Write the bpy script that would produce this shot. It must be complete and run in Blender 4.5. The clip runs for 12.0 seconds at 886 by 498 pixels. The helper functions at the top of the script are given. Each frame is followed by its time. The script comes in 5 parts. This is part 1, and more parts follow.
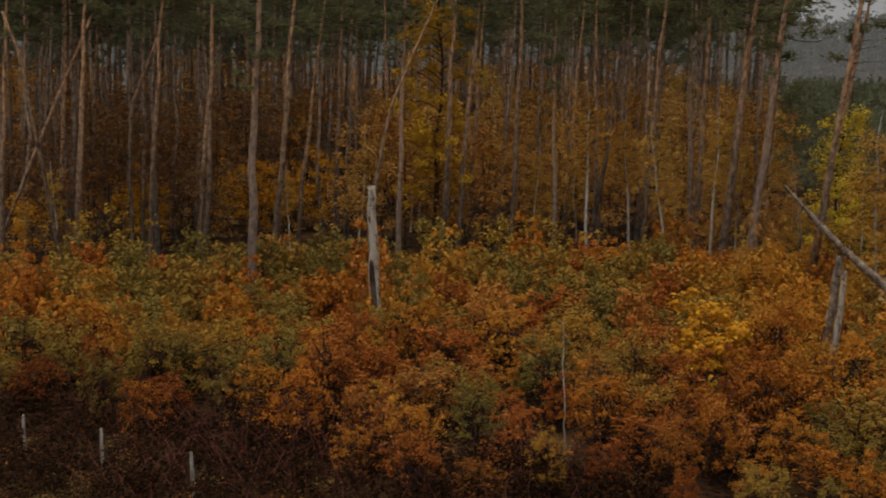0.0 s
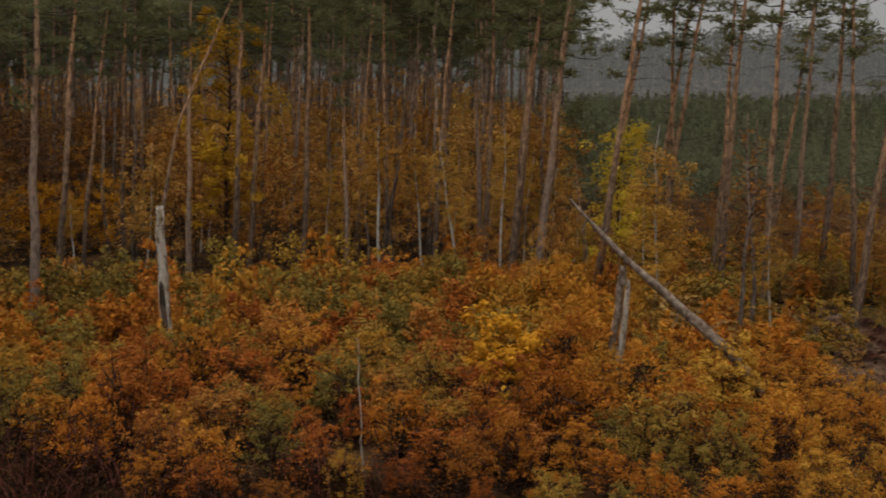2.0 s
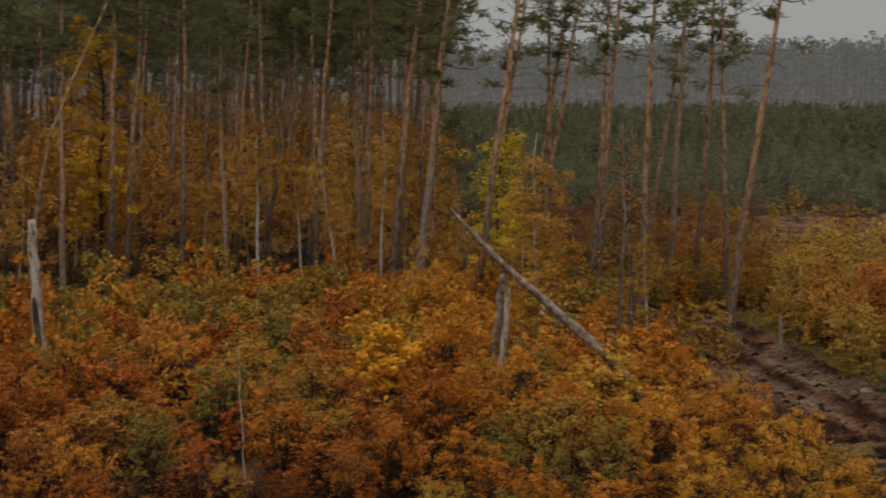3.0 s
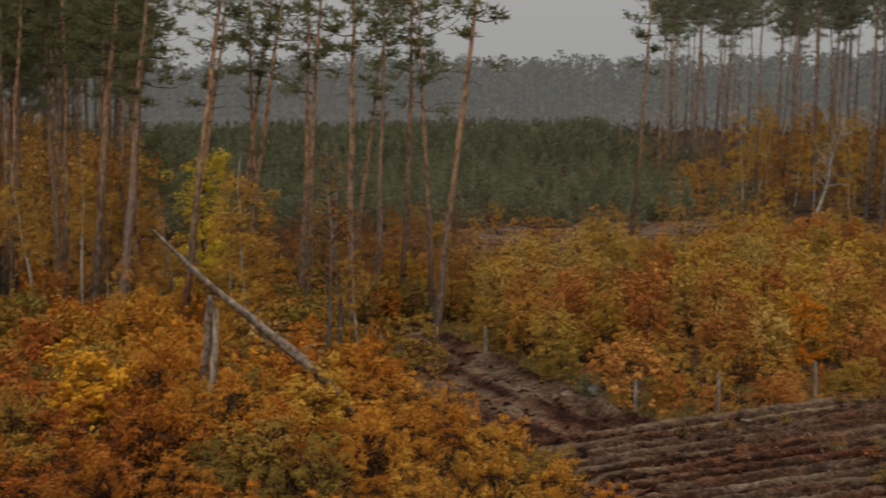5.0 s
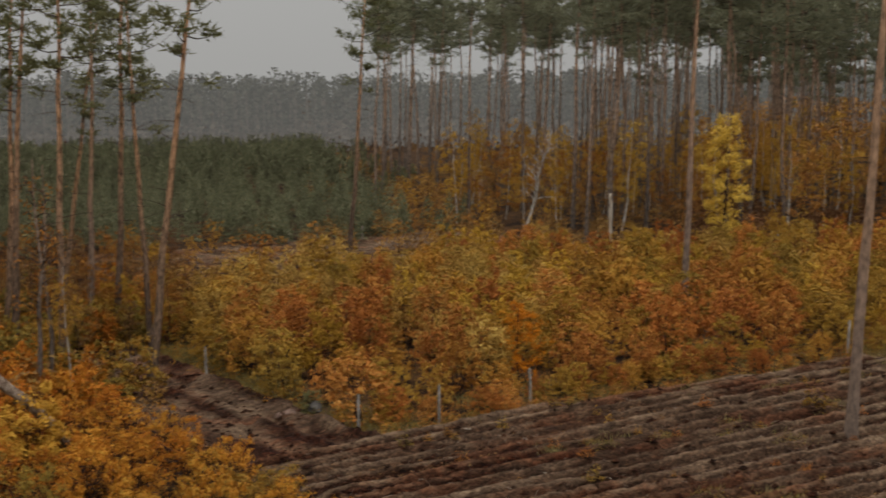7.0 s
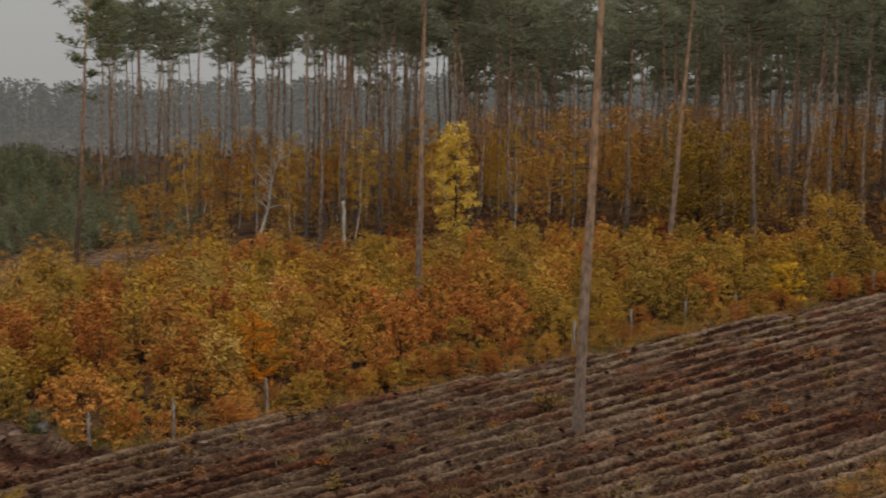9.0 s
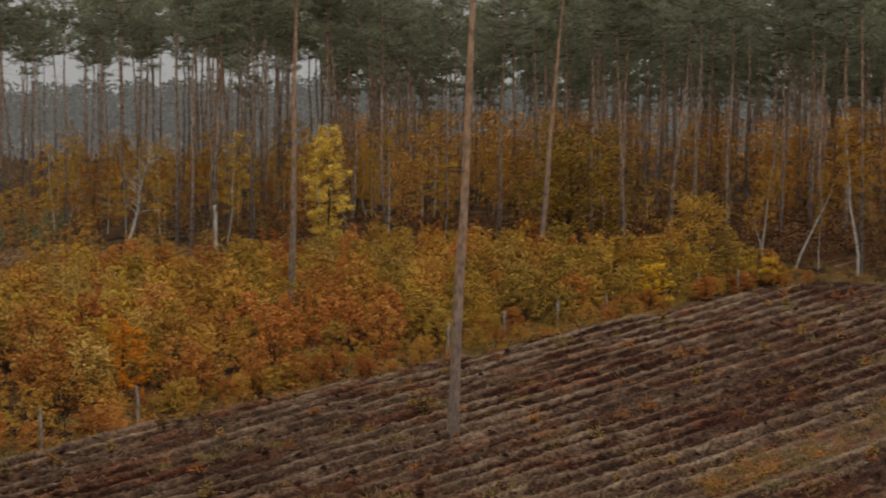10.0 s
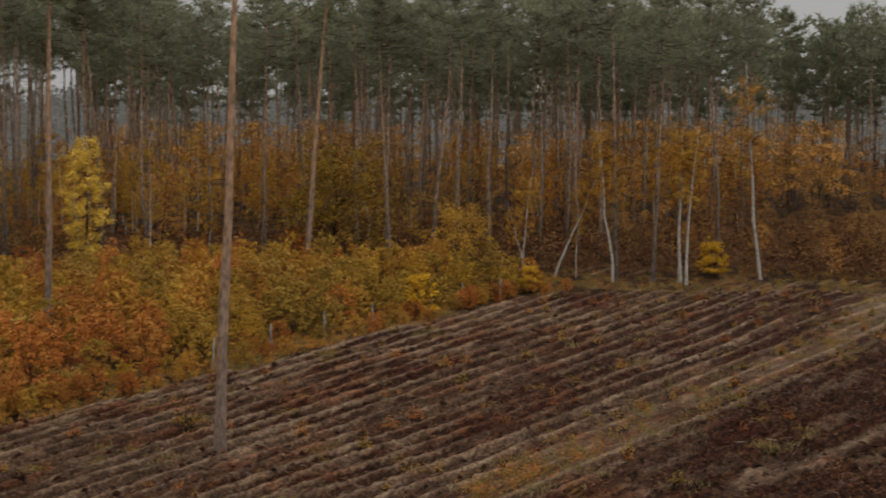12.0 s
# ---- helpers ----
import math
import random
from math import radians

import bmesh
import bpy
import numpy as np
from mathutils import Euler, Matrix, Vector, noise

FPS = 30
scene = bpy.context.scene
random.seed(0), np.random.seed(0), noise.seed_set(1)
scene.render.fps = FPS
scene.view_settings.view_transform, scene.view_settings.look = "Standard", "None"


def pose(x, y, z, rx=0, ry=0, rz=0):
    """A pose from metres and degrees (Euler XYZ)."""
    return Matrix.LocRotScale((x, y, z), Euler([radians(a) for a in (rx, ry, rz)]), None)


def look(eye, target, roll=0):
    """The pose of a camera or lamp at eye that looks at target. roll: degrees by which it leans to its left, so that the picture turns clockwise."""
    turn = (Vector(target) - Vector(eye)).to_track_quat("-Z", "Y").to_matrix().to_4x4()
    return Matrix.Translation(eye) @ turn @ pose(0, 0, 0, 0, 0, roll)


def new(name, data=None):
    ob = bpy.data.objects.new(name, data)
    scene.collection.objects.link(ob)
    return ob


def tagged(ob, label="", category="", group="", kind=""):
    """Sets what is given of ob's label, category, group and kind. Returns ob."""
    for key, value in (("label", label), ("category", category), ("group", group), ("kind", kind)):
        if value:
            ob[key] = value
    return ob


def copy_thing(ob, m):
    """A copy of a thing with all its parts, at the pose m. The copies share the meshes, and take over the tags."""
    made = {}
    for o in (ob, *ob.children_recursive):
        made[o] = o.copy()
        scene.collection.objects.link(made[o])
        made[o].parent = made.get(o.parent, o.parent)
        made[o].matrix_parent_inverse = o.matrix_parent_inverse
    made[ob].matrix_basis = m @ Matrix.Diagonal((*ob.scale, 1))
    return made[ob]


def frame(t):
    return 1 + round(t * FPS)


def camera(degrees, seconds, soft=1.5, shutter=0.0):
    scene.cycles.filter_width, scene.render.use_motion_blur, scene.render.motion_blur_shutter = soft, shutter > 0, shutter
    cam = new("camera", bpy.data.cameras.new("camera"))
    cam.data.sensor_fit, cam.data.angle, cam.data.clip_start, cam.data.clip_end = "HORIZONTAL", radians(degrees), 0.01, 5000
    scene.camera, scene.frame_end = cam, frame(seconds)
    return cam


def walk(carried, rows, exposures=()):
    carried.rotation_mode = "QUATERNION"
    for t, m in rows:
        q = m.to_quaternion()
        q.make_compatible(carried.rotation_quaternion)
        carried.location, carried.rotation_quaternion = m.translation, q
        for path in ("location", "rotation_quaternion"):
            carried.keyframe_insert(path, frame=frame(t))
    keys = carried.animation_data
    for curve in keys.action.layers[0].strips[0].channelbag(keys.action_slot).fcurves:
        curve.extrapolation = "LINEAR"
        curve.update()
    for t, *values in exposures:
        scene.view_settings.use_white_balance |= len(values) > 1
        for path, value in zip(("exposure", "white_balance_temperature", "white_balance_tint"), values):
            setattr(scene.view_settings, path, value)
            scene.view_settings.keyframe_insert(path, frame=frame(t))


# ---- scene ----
cam = camera(36.9, 12.0, soft=1.75, shutter=0.5)
EYE = (0.0, 0.0, 12.0)
# seconds, yaw, pitch, roll in degrees: the camera hovers and pans to its right
ROWS = [
    (0.0, 2.82, -8.97, -0.42),
    (0.5, 0.80, -8.81, -0.42),
    (1.0, -1.50, -8.65, -0.39),
    (1.5, -3.71, -8.48, -0.38),
    (2.0, -6.21, -8.30, -0.38),
    (2.5, -8.62, -8.12, -0.41),
    (2.7, -9.71, -8.03, -0.42),
    (4.3, -19.39, -7.50, -0.52),
    (4.5, -20.72, -7.42, -0.55),
    (5.0, -24.09, -7.25, -0.61),
    (5.5, -27.23, -7.09, -0.66),
    (6.0, -30.38, -6.94, -0.75),
    (6.5, -33.23, -6.78, -0.79),
    (7.0, -36.26, -6.65, -0.69),
    (7.2, -37.51, -6.61, -0.69),
    (8.8, -46.73, -6.44, -0.57),
    (9.0, -47.77, -6.42, -0.54),
    (9.5, -50.44, -6.38, -0.48),
    (10.0, -53.25, -6.32, -0.41),
    (10.5, -55.78, -6.24, -0.35),
    (11.0, -58.48, -6.13, -0.26),
    (11.5, -60.90, -6.00, -0.20),
    (12.0, -63.39, -5.85, -0.13),
]
walk(
    cam,
    [(t, pose(*EYE, 90 + pitch, 0, yaw) @ pose(0, 0, 0, 0, 0, roll)) for t, yaw, pitch, roll in ROWS],
    [(0.0, 0.21), (1.0, 0.30), (2.5, 0.36), (5.0, 0.48), (9.0, 0.53), (12.0, 0.57)],
)

# ---- world and light: a dull overcast autumn day ----
SUN_UP, SUN_ROUND = 68.0, 200.0
world = bpy.data.worlds.new("overcast_sky")
scene.world = world
world.use_nodes = True
wn, wl = world.node_tree.nodes, world.node_tree.links
sky = wn.new("ShaderNodeTexSky")
sky.sky_type = "NISHITA"
sky.sun_disc = False
sky.sun_elevation, sky.sun_rotation = radians(SUN_UP), radians(SUN_ROUND)
sky.air_density, sky.dust_density, sky.ozone_density = 1.0, 4.0, 1.0
grey = wn.new("ShaderNodeHueSaturation")
grey.inputs["Saturation"].default_value = 0.10
cloud = wn.new("ShaderNodeMix")
cloud.data_type = "RGBA"
cloud.inputs[0].default_value = 0.85
cloud.inputs[7].default_value = (4.72, 4.68, 4.52, 1)
back = wn["Background"]
back.inputs["Strength"].default_value = 0.1
wl.new(sky.outputs[0], grey.inputs["Color"])
wl.new(grey.outputs[0], cloud.inputs[6])
# an overcast sky is brighter overhead than at the horizon
co, sep, grade, shade = wn.new("ShaderNodeTexCoord"), wn.new("ShaderNodeSeparateXYZ"), wn.new("ShaderNodeMapRange"), wn.new("ShaderNodeMix")
grade.inputs["From Min"].default_value = 0.12
grade.inputs["To Min"].default_value, grade.inputs["To Max"].default_value = 0.61, 2.2
shade.data_type, shade.blend_type = "RGBA", "MULTIPLY"
shade.inputs[0].default_value = 1.0
wl.new(co.outputs["Generated"], sep.inputs[0])
wl.new(sep.outputs[2], grade.inputs["Value"])
wl.new(cloud.outputs[2], shade.inputs[6])
wl.new(grade.outputs[0], shade.inputs[7])
wl.new(shade.outputs[2], back.inputs["Color"])

sun = new("sun", bpy.data.lights.new("sun", "SUN"))
sun.data.energy, sun.data.angle, sun.data.color = 0.5, radians(40), (1.0, 0.95, 0.88)
sun_way = Vector((math.sin(radians(SUN_ROUND)) * math.cos(radians(SUN_UP)), math.cos(radians(SUN_ROUND)) * math.cos(radians(SUN_UP)), math.sin(radians(SUN_UP))))
sun.matrix_world = look(sun_way * 60, (0, 0, 0))


# ---- materials ----
def material(name):
    m = bpy.data.materials.new(name)
    m.use_nodes = True
    nt = m.node_tree
    return m, nt.nodes, nt.links, nt.nodes["Principled BSDF"]


def ramp(nodes, stops):
    r = nodes.new("ShaderNodeValToRGB")
    el = r.color_ramp.elements
    while len(el) < len(stops):
        el.new(0.5)
    for e, (at, colour) in zip(el, stops):
        e.position, e.color = at, (*colour, 1)
    return r


def maths(nodes, links, op, a, b):
    n = nodes.new("ShaderNodeMath")
    n.operation = op
    for k, v in enumerate((a, b)):
        if isinstance(v, (int, float)):
            n.inputs[k].default_value = v
        else:
            links.new(v, n.inputs[k])
    return n.outputs[0]


def noisy(nodes, links, scale, detail=4.0, coord="Object", stretch=(1, 1, 1), rough=0.55, turn=0.0):
    co, mp, tx = nodes.new("ShaderNodeTexCoord"), nodes.new("ShaderNodeMapping"), nodes.new("ShaderNodeTexNoise")
    mp.vector_type = "TEXTURE"
    mp.inputs["Scale"].default_value = [1 / k for k in stretch]
    mp.inputs["Rotation"].default_value = (0, 0, turn)
    tx.inputs["Scale"].default_value, tx.inputs["Detail"].default_value, tx.inputs["Roughness"].default_value = scale, detail, rough
    links.new(co.outputs[coord], mp.inputs[0])
    links.new(mp.outputs[0], tx.inputs["Vector"])
    return tx.outputs["Fac"]


def bump(nodes, links, height, bsdf, strength, distance):
    b = nodes.new("ShaderNodeBump")
    b.inputs["Strength"].default_value, b.inputs["Distance"].default_value = strength, distance
    links.new(height, b.inputs["Height"])
    links.new(b.outputs[0], bsdf.inputs["Normal"])


def leaf_material(name, stops, own=0.45, through_light=0.06, vary=0.0, gain=(0.845, 0.745, 0.59)):
    """Leaves: the colour differs from plant to plant and from leaf to leaf; thin, so some light comes through."""
    m, nodes, links, bsdf = material(name)
    info, geo = nodes.new("ShaderNodeObjectInfo"), nodes.new("ShaderNodeNewGeometry")
    mixed = maths(nodes, links, "ADD", maths(nodes, links, "MULTIPLY", info.outputs["Random"], 1 - own), maths(nodes, links, "MULTIPLY", geo.outputs["Random Per Island"], own))
    r = ramp(nodes, [(at, [c * g for c, g in zip(colour, gain)]) for at, colour in stops])
    links.new(mixed, r.inputs[0])
    tint = r.outputs[0]
    if vary:
        # some plants keep paler, some darker leaves
        own_tone = maths(nodes, links, "FRACT", maths(nodes, links, "MULTIPLY", info.outputs["Random"], 17.3), 0.0)
        own_tone = maths(nodes, links, "ADD", maths(nodes, links, "MULTIPLY", own_tone, vary), 1.0 - 0.55 * vary)
        mul = nodes.new("ShaderNodeMix")
        mul.data_type, mul.blend_type = "RGBA", "MULTIPLY"
        mul.inputs[0].default_value = 1.0
        links.new(tint, mul.inputs[6])
        links.new(own_tone, mul.inputs[7])
        tint = mul.outputs[2]
    links.new(tint, bsdf.inputs["Base Color"])
    bsdf.inputs["Roughness"].default_value = 0.75
    bsdf.inputs["Specular IOR Level"].default_value = 0.08
    tr, mx = nodes.new("ShaderNodeBsdfTranslucent"), nodes.new("ShaderNodeMixShader")
    mx.inputs[0].default_value = through_light
    links.new(tint, tr.inputs["Color"])
    links.new(bsdf.outputs[0], mx.inputs[1])
    links.new(tr.outputs[0], mx.inputs[2])
    links.new(mx.outputs[0], nodes["Material Output"].inputs["Surface"])
    return m


def plain_noise(name, stops, scale, rough=0.85, stretch=(1, 1, 1), relief=0.0, distance=0.02, fine=8.0, coord="Object"):
    m, nodes, links, bsdf = material(name)
    a = noisy(nodes, links, scale, 5, coord, stretch)
    b = noisy(nodes, links, scale * fine, 3, coord, stretch)
    mixed = maths(nodes, links, "ADD", maths(nodes, links, "MULTIPLY", a, 0.6), maths(nodes, links, "MULTIPLY", b, 0.4))
    wide = nodes.new("ShaderNodeMapRange")
    wide.inputs["From Min"].default_value, wide.inputs["From Max"].default_value = 0.36, 0.64
    links.new(mixed, wide.inputs["Value"])
    r = ramp(nodes, stops)
    links.new(wide.outputs[0], r.inputs[0])
    links.new(r.outputs[0], bsdf.inputs["Base Color"])
    bsdf.inputs["Roughness"].default_value = rough
    bsdf.inputs["Specular IOR Level"].default_value = 0.06
    if relief:
        bump(nodes, links, mixed, bsdf, relief, distance)
    return m


def pine_bark(name, low, mid, high, turn=(5.0, 12.0), flake=(0.25, 1.4)):
    """Scots pine: grey-brown plates below, thin orange bark above; the height on the trunk decides."""
    m, nodes, links, bsdf = material(name)
    co, sep = nodes.new("ShaderNodeTexCoord"), nodes.new("ShaderNodeSeparateXYZ")
    links.new(co.outputs["Object"], sep.inputs[0])
    info = nodes.new("ShaderNodeObjectInfo")
    n1 = noisy(nodes, links, 1.2, 3)
    up = nodes.new("ShaderNodeMapRange")
    up.inputs["From Min"].default_value, up.inputs["From Max"].default_value = turn
    lift = maths(nodes, links, "ADD", sep.outputs[2], maths(nodes, links, "MULTIPLY", n1, 4.0))
    links.new(maths(nodes, links, "ADD", lift, maths(nodes, links, "MULTIPLY", info.outputs["Random"], 5.0)), up.inputs["Value"])
    grade = ramp(nodes, [(0.0, low), (0.5, mid), (1.0, high)])
    links.new(up.outputs[0], grade.inputs[0])
    plates = noisy(nodes, links, 6.0, 5, "Object", (1, 1, 0.45), 0.7)
    tone = ramp(nodes, [(0.36, (flake[0], flake[0], flake[0])), (0.6, (flake[1], 0.96 * flake[1], 0.92 * flake[1]))])
    links.new(plates, tone.inputs[0])
    mx = nodes.new("ShaderNodeMix")
    mx.data_type, mx.blend_type = "RGBA", "MULTIPLY"
    mx.inputs[0].default_value = 1.0
    links.new(grade.outputs[0], mx.inputs[6])
    links.new(tone.outputs[0], mx.inputs[7])
    links.new(mx.outputs[2], bsdf.inputs["Base Color"])
    bsdf.inputs["Roughness"].default_value = 0.9
    bsdf.inputs["Specular IOR Level"].default_value = 0.15
    bump(nodes, links, plates, bsdf, 0.8, 0.03)
    return m


BARK = pine_bark("pine_bark", (0.10, 0.069, 0.051), (0.22, 0.143, 0.093), (0.37, 0.215, 0.122), (6.5, 16.0))
BARK_GREY = pine_bark("grey_pine_bark", (0.165, 0.125, 0.102), (0.25, 0.175, 0.132), (0.35, 0.22, 0.14), (6.0, 16.0), (0.5, 1.25))
BARK_DARK = plain_noise("dark_bark", [(0.3, (0.03, 0.022, 0.017)), (0.7, (0.10, 0.07, 0.05))], 6, 0.9, (1, 1, 0.3), 0.6)
BIRCH = plain_noise("birch_bark", [(0.02, (0.07, 0.055, 0.048)), (0.16, (0.30, 0.265, 0.23)), (0.8, (0.50, 0.465, 0.42))], 2.2, 0.7, (1.5, 1.5, 1.6), 0.3)
DEAD = plain_noise("weathered_dead_wood", [(0.0, (0.04, 0.021, 0.014)), (0.24, (0.15, 0.095, 0.065)), (0.38, (0.34, 0.285, 0.225)), (1.0, (0.50, 0.445, 0.375))], 1.8, 0.9, (2.5, 2.5, 0.7), 1.0, 0.05)
LOG = plain_noise("weathered_log_bark", [(0.0, (0.045, 0.026, 0.017)), (0.35, (0.145, 0.10, 0.072)), (0.7, (0.25, 0.19, 0.145)), (1.0, (0.40, 0.33, 0.26))], 5.0, 0.9, (1.0, 1.0, 1.0), 1.0, 0.05)
POST = plain_noise("weathered_post_wood", [(0.3, (0.13, 0.11, 0.09)), (0.7, (0.33, 0.29, 0.25))], 5.0, 0.85, (2, 2, 0.4), 0.5)
STEM = plain_noise("twig_bark", [(0.3, (0.019, 0.0098, 0.006)), (0.7, (0.074, 0.040, 0.025))], 4, 0.9)
# far pines' bark, haze put in as paler grey; also on dead trees
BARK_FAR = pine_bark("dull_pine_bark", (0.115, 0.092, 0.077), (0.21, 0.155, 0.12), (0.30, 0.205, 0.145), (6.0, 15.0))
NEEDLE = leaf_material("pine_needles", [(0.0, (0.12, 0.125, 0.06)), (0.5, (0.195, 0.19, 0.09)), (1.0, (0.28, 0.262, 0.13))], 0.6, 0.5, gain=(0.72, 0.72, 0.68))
# needles of the far stands: haze mixed in as a paler, greyer green
NEEDLE_HAZED = leaf_material("grey_green_pine_needles", [(0.0, (0.18, 0.19, 0.127)), (0.5, (0.28, 0.284, 0.19)), (1.0, (0.385, 0.38, 0.262))], 0.6, 0.5, gain=(0.72, 0.72, 0.68))
def patchy_leaves(m, scale, low, high):
    """Lets the tone of a joined mass of plants differ from plant to plant."""
    nodes, links = m.node_tree.nodes, m.node_tree.links
    bsdf = nodes["Principled BSDF"]
    tint = bsdf.inputs["Base Color"].links[0].from_socket
    wide = nodes.new("ShaderNodeMapRange")
    wide.inputs["From Min"].default_value, wide.inputs["From Max"].default_value = 0.38, 0.62
    wide.inputs["To Min"].default_value, wide.inputs["To Max"].default_value = low, high
    links.new(noisy(nodes, links, scale, 2.0), wide.inputs["Value"])
    mul = nodes.new("ShaderNodeMix")
    mul.data_type, mul.blend_type = "RGBA", "MULTIPLY"
    mul.inputs[0].default_value = 1.0
    links.new(tint, mul.inputs[6])
    links.new(wide.outputs[0], mul.inputs[7])
    links.new(mul.outputs[2], bsdf.inputs["Base Color"])
    return m


NEEDLE_YOUNG = leaf_material("young_pine_needles", [(0.0, (0.125, 0.14, 0.088)), (0.6, (0.19, 0.20, 0.128)), (1.0, (0.26, 0.26, 0.17))], 0.9, 0.4, gain=(0.90, 0.86, 0.77))
patchy_leaves(NEEDLE_YOUNG, 0.34, 0.45, 1.3)
RUST = leaf_material("rust_oak_leaves", [(0.0, (0.15, 0.045, 0.013)), (0.35, (0.37, 0.11, 0.022)), (0.65, (0.47, 0.185, 0.042)), (0.85, (0.51, 0.265, 0.068)), (1.0, (0.38, 0.27, 0.08))], vary=0.35)
AMBER = leaf_material("amber_oak_leaves", [(0.0, (0.24, 0.075, 0.016)), (0.25, (0.43, 0.15, 0.022)), (0.6, (0.51, 0.235, 0.032)), (0.85, (0.52, 0.32, 0.06)), (1.0, (0.34, 0.25, 0.06))], vary=0.35)
OLIVE = leaf_material("turning_green_leaves", [(0.0, (0.12, 0.105, 0.032)), (0.3, (0.205, 0.165, 0.045)), (0.6, (0.295, 0.205, 0.045)), (0.85, (0.38, 0.20, 0.038)), (1.0, (0.34, 0.255, 0.07))], vary=0.35)
YELLOW = leaf_material("yellow_leaves", [(0.0, (0.50, 0.23, 0.016)), (0.5, (0.62, 0.315, 0.022)), (1.0, (0.68, 0.39, 0.045))], 0.7, gain=(0.86, 0.75, 0.60))
PALE_YELLOW = leaf_material("pale_yellow_leaves", [(0.0, (0.63, 0.40, 0.05)), (0.5, (0.78, 0.53, 0.075)), (1.0, (0.82, 0.63, 0.145))], gain=(0.84, 0.77, 0.7))
BROWN = leaf_material("brown_beech_leaves", [(0.0, (0.20, 0.09, 0.022)), (0.5, (0.36, 0.175, 0.034)), (1.0, (0.47, 0.28, 0.055))], vary=0.35, gain=(0.80, 0.66, 0.58))
GOLD = leaf_material("golden_birch_leaves", [(0.0, (0.42, 0.21, 0.03)), (0.5, (0.56, 0.31, 0.04)), (1.0, (0.63, 0.40, 0.07))], vary=0.35, gain=(0.84, 0.83, 0.84))
ORANGE = leaf_material("orange_larch_needles", [(0.0, (0.50, 0.18, 0.012)), (1.0, (0.68, 0.27, 0.02))])
# brown weeds toned near black to match the dark ground before the thicket
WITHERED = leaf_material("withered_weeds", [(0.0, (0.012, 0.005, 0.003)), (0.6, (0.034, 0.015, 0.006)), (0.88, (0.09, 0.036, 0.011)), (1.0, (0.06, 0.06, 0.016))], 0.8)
OAK_GOLD = leaf_material("dull_golden_leaves", [(0.0, (0.22, 0.13, 0.022)), (0.5, (0.40, 0.25, 0.035)), (1.0, (0.50, 0.36, 0.06))], vary=0.35, gain=(0.93, 0.82, 0.68))
TAN = leaf_material("tan_beech_leaves", [(0.0, (0.30, 0.14, 0.04)), (0.4, (0.46, 0.25, 0.064)), (0.8, (0.57, 0.355, 0.095)), (1.0, (0.62, 0.43, 0.135))], 0.5, vary=0.35, gain=(0.80, 0.67, 0.60))
OLIVE_GOLD = leaf_material("olive_gold_leaves", [(0.0, (0.15, 0.115, 0.03)), (0.3, (0.27, 0.195, 0.042)), (0.6, (0.38, 0.255, 0.045)), (0.85, (0.44, 0.25, 0.04)), (1.0, (0.46, 0.36, 0.09))], vary=0.35, gain=(0.86, 0.74, 0.64))
PALE_TAN = leaf_material("pale_tan_beech_leaves", [(0.0, (0.24, 0.12, 0.035)), (0.4, (0.36, 0.205, 0.05)), (0.8, (0.46, 0.30, 0.075)), (1.0, (0.50, 0.36, 0.10))], 0.5, vary=0.35, gain=(0.92, 0.9, 0.85))
GOLD_YELLOW = leaf_material("golden_yellow_maple_leaves", [(0.0, (0.50, 0.26, 0.018)), (0.5, (0.62, 0.36, 0.03)), (1.0, (0.66, 0.43, 0.05))], gain=(0.82, 0.82, 0.75))
DARK_RED = leaf_material("dark_red_brown_leaves", [(0.0, (0.095, 0.047, 0.029)), (0.5, (0.17, 0.09, 0.048)), (0.85, (0.25, 0.16, 0.07)), (1.0, (0.34, 0.25, 0.09))], 0.6)
AMBER_DULL = leaf_material("dull_amber_leaves", [(0.0, (0.22, 0.095, 0.026)), (0.25, (0.38, 0.18, 0.04)), (0.6, (0.47, 0.275, 0.056)), (0.85, (0.49, 0.35, 0.085)), (1.0, (0.40, 0.29, 0.075))], vary=0.35)
RUST_DULL = leaf_material("dull_rust_leaves", [(0.0, (0.19, 0.066, 0.024)), (0.3, (0.36, 0.13, 0.036)), (0.65, (0.45, 0.19, 0.05)), (0.9, (0.48, 0.275, 0.08)), (1.0, (0.40, 0.27, 0.08))], vary=0.35)
OAK_DARK = leaf_material("dark_golden_oak_leaves", [(0.0, (0.11, 0.07, 0.014)), (0.5, (0.25, 0.16, 0.024)), (1.0, (0.42, 0.29, 0.046))], 0.8)
DEEP_RUST = leaf_material("deep_rust_oak_leaves", [(0.0, (0.09, 0.024, 0.008)), (0.35, (0.22, 0.062, 0.013)), (0.65, (0.32, 0.112, 0.022)), (0.88, (0.38, 0.165, 0.03)), (1.0, (0.26, 0.17, 0.045))], vary=0.5)
LIME = leaf_material("yellow_green_leaves", [(0.0, (0.50, 0.33, 0.022)), (0.5, (0.64, 0.435, 0.035)), (1.0, (0.66, 0.50, 0.07))], gain=(0.78, 0.78, 0.65))
GOLD_WARM = leaf_material("orange_gold_birch_leaves", [(0.0, (0.40, 0.18, 0.03)), (0.5, (0.53, 0.265, 0.04)), (1.0, (0.60, 0.35, 0.065))], gain=(0.76, 0.77, 0.80))
DULL_BROWN = leaf_material("dull_brown_brush_leaves", [(0.0, (0.14, 0.072, 0.032)), (0.5, (0.26, 0.15, 0.06)), (0.85, (0.36, 0.24, 0.09)), (1.0, (0.30, 0.26, 0.10))], 0.7)
